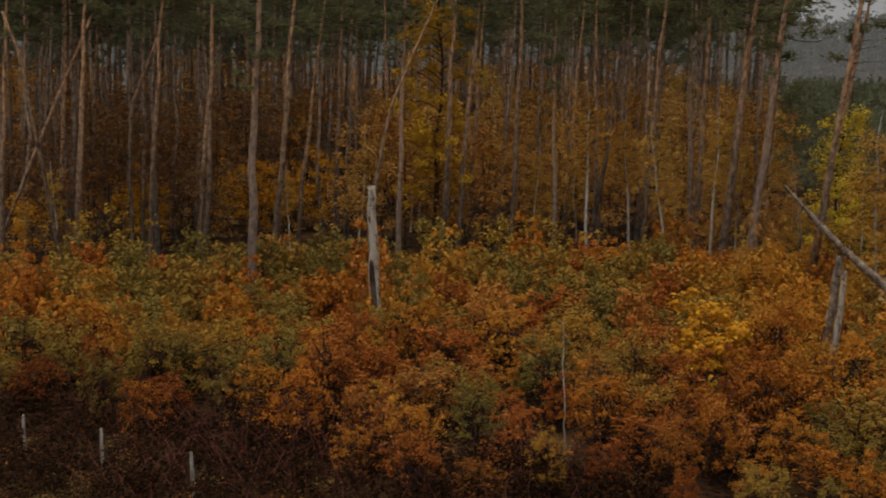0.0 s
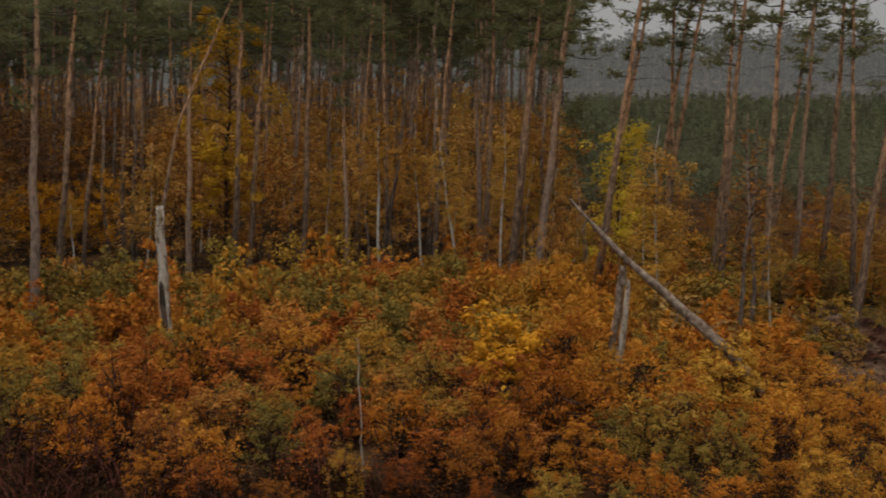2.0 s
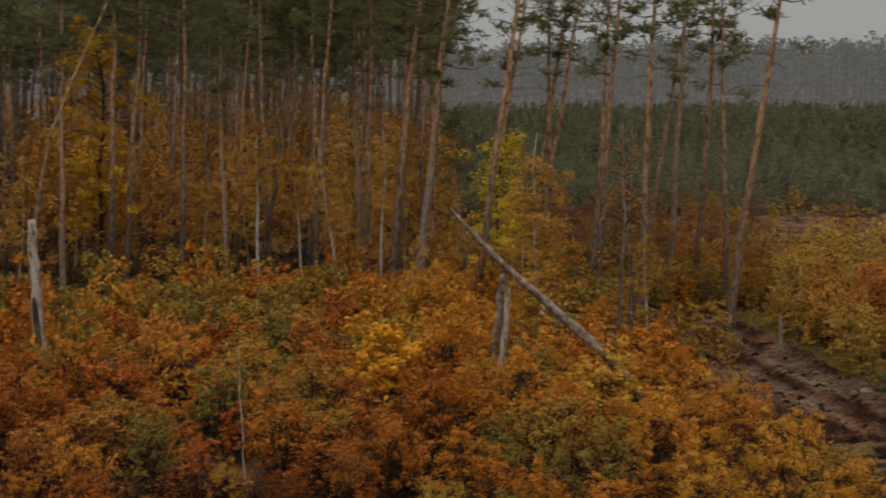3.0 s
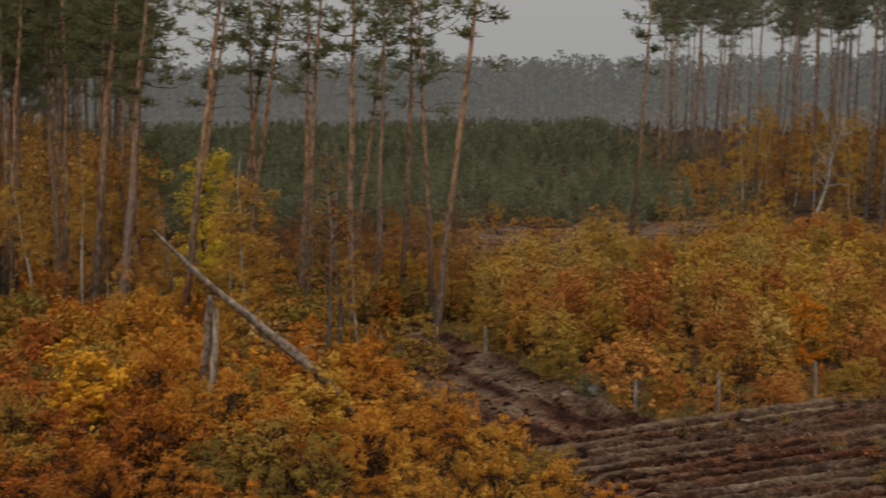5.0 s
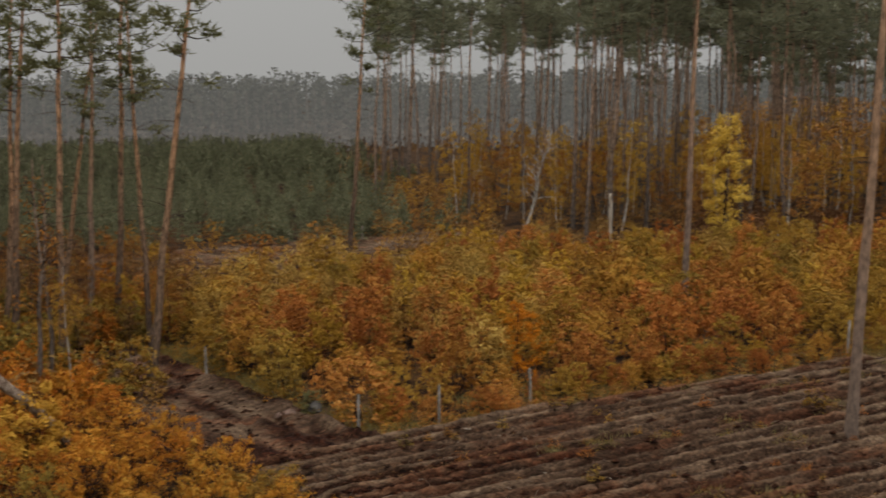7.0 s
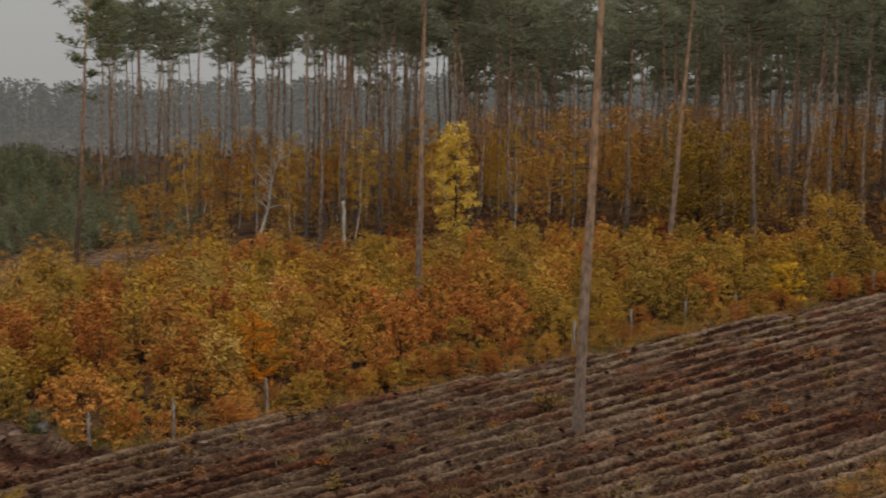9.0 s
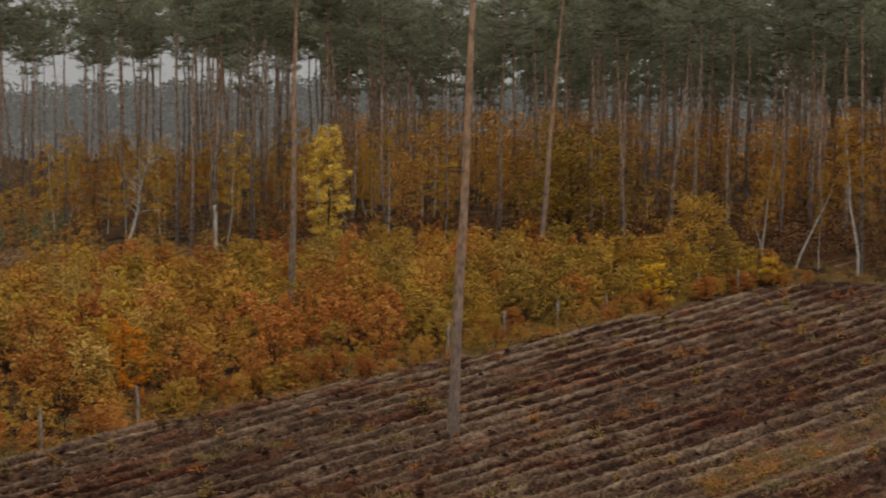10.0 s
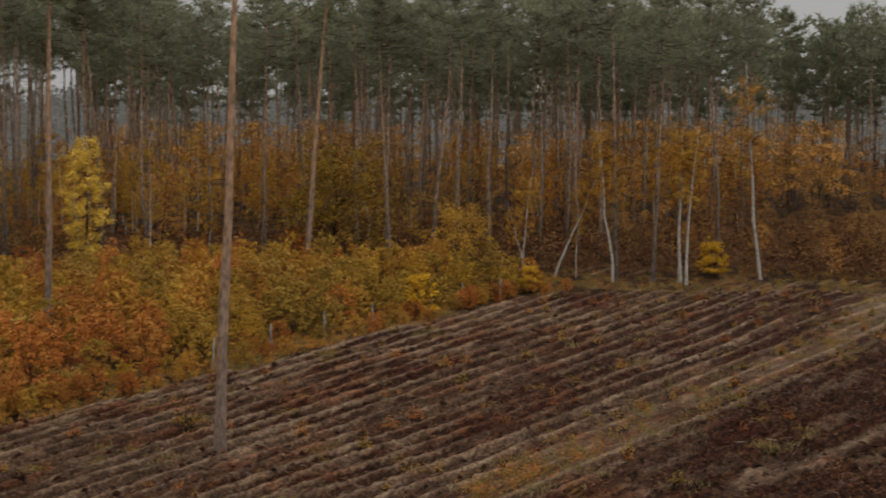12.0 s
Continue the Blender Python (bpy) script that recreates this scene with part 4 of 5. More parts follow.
for k in range(80):
    x = 26 + 58 * r.uniform()
    kinds = (FAR_AMBER, FAR_OLIVE, FAR_RUST, FAR_RUST)[int(r.integers(4))]
    put(kinds[r.integers(len(kinds))], upright(x, float(fence_y(x)) + 0.8 - 2.0 * r.uniform() ** 2, -0.1, (0, 0), r.uniform(0, 6.28), r.uniform(0.3, 0.62), r.uniform(0.8, 1.2)), "low autumn-coloured bush beside the fence posts")

put(NEAR_OLIVE[0], upright(-4.5, 46.7, -0.1, (0, 0), 1.0, 0.95, 1.25), group=LEFT_G)
put(YELLOW_BUSH[0], upright(7.1, 44.7, -0.1, (0, 0), 0, 1.65), "bright golden-yellow rounded bush in the thicket")
for k in range(96):
    x, y = r.uniform(15.0, 29.0), r.uniform(46, 78)
    if x < 20.8 - 0.05 * (y - 46) or y > 58 + 0.4 * (x - 21):
        put((MID_OLIVE + MID_OLIVE + MID_AMBER)[k % 6], upright(x, y, -0.1, (0, 0), k, r.uniform(0.6, 1.15)), group=LEFT_G)
put(bushes(236, 1, "golden-amber rounded bush in the thicket", GOLD, "hazel_bush", LEFT_G, count=4500, leaf=0.085, radius=1.2)[0], upright(13.9, 41.2, -0.1, (0, 0), 0, 1.2))
put(FENCE_YELLOW[0], upright(69.9, 36.5, -0.1, (0, 0), 1, 1.2))

# ---- understorey ----
UNDER_G = "young trees under the pines"
BEECH = [leafy_kind(301 + k, "beech_tree", "thin young beech with brown-orange leaves", 8.5, 2.0, 1400, 0.155, (BROWN, TAN, TAN, TAN, TAN)[k], STEM, 0.3, 0.05, 18, group=UNDER_G) for k in range(5)]
BIRCHES = [leafy_kind(311 + k, "birch_tree", "slender white-stemmed birch with golden leaves", 10.0, 1.4, 2000, 0.13, GOLD, BIRCH, 0.36, 0.075, 20, 0.0, 0.45, group=UNDER_G) for k in range(4)]
HERO_BIRCH = [leafy_kind(316 + k, "birch_tree", "slender white-stemmed birch with golden leaves", 10.0, 1.0, 2800, 0.09, GOLD_WARM, BIRCH, 0.58, 0.085, 26, 0.0, 0.25, group=UNDER_G, puff=1.1) for k in range(3)]


def understorey(kinds, places, seed, size):
    r = np.random.default_rng(seed)
    for x, y in places:
        put(kinds[r.integers(len(kinds))], upright(x, y, -0.1, (r.normal(0.03, 0.05), r.normal(0, 0.05)), r.uniform(0, 6.28), r.uniform(*size)))


DARK_BEECH = leafy_kind(309, "beech_tree", "thin young beech with dark brown leaves", 8.5, 2.0, 1400, 0.155, DARK_RED, STEM, 0.36, 0.05, 18, group=UNDER_G)
under_pines = strewn(175, lambda x, y: x < 0.2 * y and y > 70 and not (-0.225 < x / y < -0.125 and y < 88), (-21, 14), (71, 108), 41, 1.7)
understorey([BEECH[0], BEECH[1], BEECH[2], BEECH[4], BEECH[3], BIRCHES[0]], [p for p in under_pines if p[0] > -11], 44, (0.6, 1.12))
# darker beeches stand in for the dark conifers and shadow at the left
understorey([DARK_BEECH, DARK_BEECH, BEECH[0]], [p for p in under_pines if p[0] <= -11], 47, (0.6, 1.12))
edge_wood = strewn(92, lambda x, y: (y > 44 or x > 100) and math.hypot(x - 89, y - 54) > 7, (46, 78), (108, 150), 42, 2.0)
DULL_BEECH = leafy_kind(308, "beech_tree", "thin young beech with dull brown leaves", 8.5, 2.0, 1400, 0.155, DULL_BROWN, STEM, 0.3, 0.05, 18, group=UNDER_G)
understorey(BEECH + BIRCHES, [p for p in edge_wood if p[1] > 0.58 * p[0]], 45, (0.55, 1.35))
understorey([DARK_BEECH, DULL_BEECH, DULL_BEECH, BEECH[0], BEECH[3], BIRCHES[1]], [p for p in edge_wood if p[1] <= 0.58 * p[0]], 46, (0.55, 1.3))
understorey([BEECH[0], DULL_BEECH, DARK_BEECH], strewn(30, lambda x, y: x > 100, (75, 90), (135, 175), 49, 3.0), 50, (0.7, 1.2))
understorey(BEECH + BIRCHES[:2], strewn(26, lambda x, y: 8 < x < 20.0 - 0.1 * max(0, y - 55) and 57 < y < 76, (6, 22), (57, 78), 47, 1.7), 48, (0.35, 0.6))
understorey(BIRCHES + BIRCHES + BEECH[:1], strewn(58, lambda x, y: x > 64 + 0.42 * (y - 90) and y > 75, (36.4, 48), (112, 190), 43, 2.3), 46, (0.55, 1.15))


def birch(k, x, y, lean, h, label=""):
    return put(HERO_BIRCH[k % 3], upright(x, y, -0.1, lean, k * 1.7 + x, h / 10.0), label)


young = []
DEEP_BEECH = [leafy_kind(306 + k, "beech_tree", "brown-leaved young beech deep in the stand", 8.5, 2.1, 900, 0.20, (BROWN, TAN)[k], STEM, 0.25, 0.05, 16, group=UNDER_G) for k in range(2)]
for k in range(2):
    put(DEEP_BEECH[k], upright(-20.0 + 9 * k, 116.0, -0.1, (0, 0), k, 1.0))
r = np.random.default_rng(52)
for x, y in strewn(120, lambda x, y: x < 24, (-24, 9), (112, 190), 53, 3.0) + strewn(130, lambda x, y: x > 90, (49, 80), (148, 235), 54, 3.5):
    young.append((DEEP_BEECH[0 if x < 30 else 1], upright(x, y, -0.1, (0, 0), r.uniform(0, 6.28), r.uniform(0.85, 1.45))))
joined("young_wood", "brown-leaved young beeches deep under the pines", "forest", young, ("trunk", "crown"))

# birches at the field's far end
understorey([DULL_BEECH, DULL_BEECH, DARK_BEECH, BEECH[2]], strewn(52, lambda x, y: x > 97 and y < 36, (66, 86), (98, 128), 57, 1.8), 58, (0.25, 0.6))
birch(0, 90.1, 36.0, (0.127, -0.317), 9.5, "strongly leaning white birch at the field's end")
birch(1, 89.7, 31.4, (-0.048, 0.136), 12.0, "white birch leaning at the field's end")
birch(2, 91.2, 26.4, (0.023, -0.081), 12.0)
birch(3, 92.1, 27.1, (-0.014, 0.046), 12.5)
birch(0, 92.2, 27.3, (0.011, -0.036), 11.5)
put(leafy_kind(327, "birch_tree", "tall white birch with golden top", 16.3, 1.5, 4600, 0.1, GOLD_WARM, BIRCH, 0.55, 0.12, 30, 0.0, 0.25, group=UNDER_G, puff=1.1), upright(96.4, 22.4, -0.1, (-0.018, 0.078), 1.0), "tall white birch with golden top at the field's end")
birch(2, 85.5, 36.5, (0.033, -0.078), 8.5)
birch(1, 85.6, 36.3, (-0.09, 0.22), 6.0)
birch(0, 91.6, 34.9, (0.005, -0.012), 5.0)
understorey([DULL_BEECH, BEECH[0], DARK_BEECH], strewn(60, lambda x, y: 17 < x < 36 and 58 < y < 88 and x > 20.5 - 0.05 * (y - 60), (14, 25), (60, 90), 55, 1.4), 56, (0.28, 0.55))
COLUMN_BIRCH = leafy_kind(319, "birch_tree", "golden birch leafy to the ground at the stand edge", 9.8, 1.2, 7500, 0.10, GOLD_WARM, BIRCH, 0.08, 0.08, 34, 0.0, 0.3, puff=1.5)
put(COLUMN_BIRCH, upright(15.2, 56.0, -0.1, (0.01, 0.0), 0, 1.0))
GREY_DEAD = leafy_kind(343, "dead_tree", "bare grey dead tree beside the dirt track", 10.4, 0.9, 70, 0.11, BROWN, BARK_FAR, 0.4, 0.11, 24, twig=BARK_DARK)
put(GREY_DEAD, upright(17.2, 50.1, -0.1, (0.015, 0.0), 0, 1.0))
put(GREY_DEAD, upright(18.1, 51.2, -0.1, (0.02, 0.0), 2, 0.97))
birch(0, 18.8, 50.9, (0.03, 0.0), 5.5)
birch(1, 6.8, 71.7, (-0.02, 0.0), 8.5)
birch(2, -24.0, 69.0, (-0.05, 0.0), 6.0)
birch(3, -11.8, 71.0, (0.0, 0.0), 5.5)
birch(0, 4.1, 67.2, (-0.053, 0.0), 10.0)
birch(3, 7.9, 65.3, (-0.06, 0.0), 8.5)
birch(1, 9.9, 66.5, (0.02, 0.0), 9.0)

TREE_YELLOW = leafy_kind(321, "maple_tree", "bright pale-yellow young maple at the stand edge", 11.4, 1.25, 7200, 0.14, PALE_YELLOW, STEM, 0.05, 0.09, 44, puff=1.6)
put(TREE_YELLOW, upright(80.0, 71.5, -0.1, (0.02, 0), 0, 1.0))
TREE_OAK = leafy_kind(322, "oak_tree", "broad dark golden-brown young oak at the stand edge", 10.2, 4.0, 11000, 0.18, OAK_DARK, STEM, 0.04, 0.14, 50, puff=1.2)
put(TREE_OAK, upright(88.8, 54.1, -0.1, (0, 0), 0, 1.0))
GOLD_BUSH = leafy_kind(325, "hazel_tree", "tall orange-gold hazel at the end of the fenced thicket", 6.2, 2.0, 5200, 0.11, GOLD, STEM, 0.06, 0.06, 34, puff=1.3)
put(GOLD_BUSH, upright(83.0, 40.0, -0.1, (0, 0), 0, 1.0))
TREE_TALL_YELLOW = leafy_kind(323, "maple_tree", "tall golden-yellow maple among the pines", 15.5, 1.9, 10000, 0.13, GOLD_YELLOW, STEM, 0.25, 0.12, 38)
put(TREE_TALL_YELLOW, upright(-3.9, 70.8, -0.1, (0.02, 0), 0, 1.0))
TREE_LIME = leafy_kind(324, "maple_tree", "yellow-green young maple at the stand edge", 9.8, 1.15, 5600, 0.12, LIME, STEM, 0.2, 0.08, 34, puff=1.6)
put(TREE_LIME, upright(14.7, 63.0, -0.1, (0.02, 0), 0, 1.0))
GOLD_SHRUB = [leafy_kind(331 + k, "hazel_tree", "golden-yellow young hazel under the pines", 5.6, 1.5, 2400, 0.13, YELLOW, STEM, 0.12, 0.05, 20, puff=1.4) for k in range(2)]
for k, (x, y, h) in enumerate([(-12.0, 84.1, 1.0), (-13.8, 84.9, 0.8), (-15.3, 84.6, 0.85), (-18.1, 84.1, 0.85), (-17.0, 85.5, 0.8), (-22.0, 77.0, 0.9), (-21.0, 77.5, 0.75), (-26.0, 70.5, 0.8)]):
    put(GOLD_SHRUB[k % 2], upright(x, y, -0.1, (0, 0), k, h))
SHRUB_GREEN = leafy_kind(335, "hazel_tree", "loose yellow-green hazel before the stand", 4.6, 1.8, 900, 0.15, OAK_GOLD, STEM, 0.2, 0.05, 14)
for x, y, h in ((2.0, 61.5, 0.95), (-0.8, 62.5, 0.9), (-20.3, 63.5, 1.0)):
    put(SHRUB_GREEN, upright(x, y, -0.1, (0, 0), x, h))

# ---- young pine plantation ----
def young_pines():
    r = np.random.default_rng(51)
    at, way, ln, wd = [], [], [], []
    n = 0
    while n < 3700:
        d, az = math.sqrt(r.uniform(92**2, 300**2)), radians(r.uniform(2, 38))
        x, y = d * math.sin(az), d * math.cos(az)
        over = x - (65.5 + 0.544 * (y - 94.5))
        if y < 103 - 0.36 * (x - 20) or over > 10 or (over > 0 and r.uniform() < 0.9) or (x < 20 and y < 130):
            continue
        n += 1
        h = (r.uniform(2.4, 4.6) + 0.8 * float(smooth_noise(np.array(x), np.array(y), 9.0, 41))) * (1 if over < 0 else 0.7)
        near = d < 155
        for k in range(9 if near else 7):
            s = k / (9 if near else 7)
            m = 17 if near else 9
            a = r.uniform(0, 6.28, m)
            at.append(np.column_stack([np.full(m, x), np.full(m, y), np.full(m, h * (0.15 + 0.8 * s)) + r.normal(0, 0.1, m)]))
            way.append(np.column_stack([np.cos(a), np.sin(a), 0.1 + 1.1 * s + r.normal(0, 0.5, m)]))
            out = r.uniform(0.0, 0.6, m) * (1.2 - 0.95 * s) * near
            at[-1][:, 0] += np.cos(a) * out
            at[-1][:, 1] += np.sin(a) * out
            ln.append((r.uniform(0.25, 0.5, m) if near else r.uniform(0.4, 1.0, m)) * (1.25 - 0.8 * s))
            wd.append(np.full(m, (0.17 if near else 0.30) - 0.08 * s))
    ob = new("young_pine_plantation", blades_mesh("young_pine_plantation", np.concatenate(at), np.concatenate(way), np.concatenate(ln), np.concatenate(wd), NEEDLE_YOUNG, r))
    tagged(ob, "dense dark green plantation of young pines", "plantation", kind="stuff")


young_pines()

SAPLING = [leafy_kind(345 + k, "birch_sapling", "thin golden birch sapling before the young pines", 3.6, 0.7, 700, 0.1, (GOLD_WARM, TAN)[k], STEM, 0.15, 0.03, 14, group="saplings before the plantation") for k in range(2)]
for k, (x, y) in enumerate(strewn(26, lambda x, y: 78 < y < 104 - 0.36 * (x - 20) and x > 26, (14, 37), (82, 108), 98, 2.2)):
    put(SAPLING[k % 2], upright(x, y, -0.1, (0, 0), k, 0.55 + 0.035 * (k % 14)))

for k, (x, y) in enumerate(strewn(20, lambda x, y: x > 62 + 0.5 * (y - 90) and y > 78, (33.2, 38.5), (98, 150), 99, 3.0)):
    put(SAPLING[k % 2], upright(x, y, -0.1, (0, 0), k, 0.7 + 0.07 * (k % 9)), "thin golden birch sapling on the brushy slope")

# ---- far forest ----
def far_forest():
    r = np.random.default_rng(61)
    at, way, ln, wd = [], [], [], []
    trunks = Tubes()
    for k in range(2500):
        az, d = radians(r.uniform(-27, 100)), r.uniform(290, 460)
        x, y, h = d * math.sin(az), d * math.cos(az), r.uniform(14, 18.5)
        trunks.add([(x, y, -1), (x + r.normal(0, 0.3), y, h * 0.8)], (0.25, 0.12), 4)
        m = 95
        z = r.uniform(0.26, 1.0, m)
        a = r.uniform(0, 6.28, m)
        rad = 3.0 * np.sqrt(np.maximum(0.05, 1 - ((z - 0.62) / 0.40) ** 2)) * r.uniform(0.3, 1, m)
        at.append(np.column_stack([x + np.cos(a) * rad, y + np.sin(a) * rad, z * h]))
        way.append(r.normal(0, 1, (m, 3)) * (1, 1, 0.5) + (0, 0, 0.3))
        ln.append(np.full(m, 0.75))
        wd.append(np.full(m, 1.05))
    # low blades with a stronger glow, for paler mist at the trunk feet
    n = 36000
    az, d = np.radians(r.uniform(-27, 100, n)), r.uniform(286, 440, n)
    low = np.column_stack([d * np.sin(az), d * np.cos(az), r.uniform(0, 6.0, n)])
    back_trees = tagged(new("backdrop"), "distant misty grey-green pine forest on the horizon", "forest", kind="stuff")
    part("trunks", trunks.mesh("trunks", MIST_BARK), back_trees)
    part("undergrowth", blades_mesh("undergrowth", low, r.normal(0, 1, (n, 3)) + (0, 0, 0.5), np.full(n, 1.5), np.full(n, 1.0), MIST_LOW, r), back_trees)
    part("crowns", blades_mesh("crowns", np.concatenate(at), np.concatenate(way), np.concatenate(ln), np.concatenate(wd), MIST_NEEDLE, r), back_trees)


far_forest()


# ---- dead wood ----
def dead_trunk(name, label, pts, radii, seed, sides=11, mat=None):
    r = np.random.default_rng(seed)
    root = thing(name, label, "dead tree")
    s = np.linspace(0, 1, 14)
    u = np.linspace(0, 1, len(pts))
    p = np.column_stack([np.interp(s, u, np.asarray(pts)[:, k]) for k in range(3)])
    p[1:-1] += r.normal(0, 0.02, (12, 3))
    rad = np.interp(s, u, radii)
    p = np.vstack([p, p[-1] + (p[-1] - p[-2]) * 0.02])
    part("trunk", Tubes().add(p, np.append(rad, 0.01), sides, 0.10, r).mesh("trunk", mat or DEAD), root)
    return root


snag = dead_trunk("tree_snag", "pale barkless broken-off tree snag in the thicket", [(-4.8, 48.3, -0.2), (-4.95, 48.3, 4), (-5.0, 48.25, 6.7)], (0.21, 0.18, 0.15), 71)
part("bark_patch", Tubes().add([(-4.9, 48.22, 1.7), (-4.93, 48.2, 2.2), (-4.97, 48.2, 3.2), (-5.0, 48.2, 3.8), (-5.02, 48.2, 4.1)], (0.05, 0.14, 0.13, 0.10, 0.02), 9, 0.15, np.random.default_rng(171)).mesh("bark_patch", BARK_DARK), snag, "patch of dark rotten bark")
stump = dead_trunk("broken_stump", "tall splintered brown stump with pale split wood", [(10.4, 43.85, -0.2), (10.6, 43.5, 2.5), (10.82, 43.3, 4.9)], (0.17, 0.135, 0.12), 72, mat=LOG)
r = np.random.default_rng(172)
part("split_wood", Tubes().add([(10.56, 43.6, -0.2), (10.72, 43.3, 1.6), (10.86, 43.15, 3.2), (10.96, 43.12, 4.3), (10.98, 43.12, 4.5)], (0.15, 0.125, 0.105, 0.07, 0.02), 9, 0.12, r).mesh("split_wood", DEAD), stump, "pale split wood")
for k in range(5):
    x, y = 10.8 + r.normal(0, 0.09), 43.25 + r.normal(0, 0.07)
    part("splinter", Tubes().add([(x, y, 4.3), (x + r.normal(0, 0.08), y + r.normal(0, 0.05), 4.9 + r.uniform(0, 0.35))], (0.05, 0.008), 4).mesh("splinter", LOG), stump)
dead_trunk("fallen_trunk", "weathered grey fallen trunk leaning on a broken stump", [(15.6, 41.7, 0.3), (14.3, 42.1, 2.05), (13.1, 42.5, 3.15), (10.9, 43.1, 5.15), (9.04, 43.6, 7.2)], (0.175, 0.175, 0.165, 0.125, 0.04), 73, mat=LOG)
log = bpy.data.objects["fallen_trunk"]
for k, (x, y, z, dx, dz) in enumerate([(10.1, 43.3, 5.95, 0.25, 0.5), (9.6, 43.45, 6.5, -0.2, -0.35), (12.0, 42.8, 4.15, 0.3, 0.35), (12.6, 42.6, 3.55, -0.15, -0.45)]):
    part("branch_stub", Tubes().add([(x, y, z), (x + dx, y - 0.1, z + dz)], (0.05, 0.015), 5).mesh("branch_stub", LOG), log)
dead_trunk("broken_sapling", "thin bent broken trunk leaning across the stand", [(-7.3, 65.6, 0), (-6.6, 65.7, 4.9), (-5.8, 65.7, 8.7), (-4.2, 65.9, 12.3), (-2.9, 66.0, 15)], (0.11, 0.09, 0.075, 0.05, 0.03), 74, mat=BARK)


# ---- fence posts ----
def post_kind(seed):
    r = np.random.default_rng(seed)
    root = thing("fence_post", "weathered pale wooden fence post", "post", "fence posts")
    part("shaft", Tubes().add([(0, 0, -0.3), (0.01, 0, 0.7), (0, 0.01, 1.38), (0, 0.01, 1.42), (0, 0.01, 1.425)], (0.065, 0.06, 0.055, 0.04, 0.005), 8, 0.08, r).mesh("shaft", POST), root)
    return root


POSTS = [post_kind(81), post_kind(82)]
for k, (x, y) in enumerate([(24.9, 39.2), (28.1, 38.7), (32.6, 38.8), (24.8, 51.0), (50.8, 37.7), (55.4, 37.5), (60.2, 37.3), (63.9, 36.4), (74.5, 36.0), (77.3, 34.6), (101.9, 18.3), (-14.2, 37.1), (-11.5, 35.8), (-8.4, 33.7), (53.2, 93.6), (55.6, 93.2), (58.8, 91.4), (63.6, 92.7)]):
    put(POSTS[k % 2], upright(x, y, 0.0, (rng.normal(0, 0.02), rng.normal(0, 0.02)), k, 1.0 if x > 0 else 0.85))
dead_trunk("broken_tree", "thin broken tree leaning steeply among the pines", [(-28.1, 69.5, -0.2), (-25.0, 70.7, 7.3), (-22.4, 71.6, 13.4)], (0.12, 0.1, 0.07), 75, mat=BARK)
dead_trunk("broken_tree", "bent broken tree among the pines", [(-20.8, 72.0, -0.2), (-20.8, 72.0, 5.0), (-20.6, 72.1, 8.5), (-19.0, 72.5, 12.4)], (0.13, 0.11, 0.1, 0.07), 76, mat=BARK)
dead_trunk("curved_tree", "thin curved trunk leaning over at the stand edge", [(-22.700000000000003, 66.1, -0.2), (-23.1, 66.1, 2.5), (-23.5, 65.9, 5.7), (-23.9, 65.8, 8.5), (-24.2, 65.7, 11.3), (-24.9, 65.4, 13.5)], (0.12, 0.11, 0.1, 0.09, 0.08, 0.06), 78, mat=BARK)
dead_trunk("tree_snag", "dark leaning broken trunk among the pines", [(4.0, 66.9, -0.2), (4.2, 66.9, 1.5), (4.6, 66.8, 4.4), (5.1, 66.8, 6.8)], (0.17, 0.16, 0.12, 0.06), 85, mat=BARK_DARK)
dead_trunk("tree_snag", "short pale broken trunk behind the fenced thicket", [(67.7, 71.2, -0.2), (67.6, 71.3, 4.6)], (0.15, 0.12), 77)
DEAD_BIRCH = leafy_kind(341, "dead_birch", "bare white dead birch leaning at the stand edge", 10.0, 1.5, 80, 0.12, BROWN, BIRCH, 0.35, 0.12, 30, twig=BIRCH)
put(DEAD_BIRCH, upright(66.2, 79.8, -0.1, (0.22, -0.19), 0.5, 1.0))
LARCH = leafy_kind(342, "larch_tree", "small conical orange larch in the fenced thicket", 3.6, 0.8, 3000, 0.075, ORANGE, STEM, 0.1, 0.04, 34)
put(LARCH, upright(34.7, 42.2, -0.1, (0, 0), 0, 1.08))
put(FAR_OLIVE[0], upright(34.6, 39.2, -0.1, (0, 0), 1, 0.55), "low olive-yellow bush beside the fence posts")
put(FAR_YELLOW[0], upright(45.8, 38.8, -0.1, (0, 0), 2, 0.5), "low yellow-green bush beside the fence posts")
dead_trunk("dry_sapling", "thin bare grey sapling at the thicket front", [(1.7, 37.8, -0.1), (1.6, 37.8, 3.9)], (0.024, 0.012), 79)

# ---- brush on the far floors ----
BRUSH = [bush_kind(271 + k, "low brown leafless-looking brush on the forest floor", (BROWN, DULL_BROWN)[k], 2.0, 1.3, 270, 0.19, "", "brush") for k in range(2)]
RED_BRUSH = [bush_kind(275 + k, "dense dark red-brown brush at the stand edge", DARK_RED, 2.2, 1.4, 380, 0.18, "", "brush") for k in range(2)]
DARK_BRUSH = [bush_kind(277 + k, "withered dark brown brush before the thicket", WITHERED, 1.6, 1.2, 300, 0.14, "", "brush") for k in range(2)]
r = np.random.default_rng(90)
rows = []
for x, y in strewn(330, lambda x, y: y < 42 or x > 98, (60, 89), (99, 132), 92, 1.2) + strewn(70, lambda x, y: y > 42, (46, 62), (104, 130), 95, 1.8):
    rows.append(((RED_BRUSH + BRUSH)[r.integers(4)], upright(x, y, -0.1, (0, 0), r.uniform(0, 6.28), r.uniform(0.5, 1.25))))
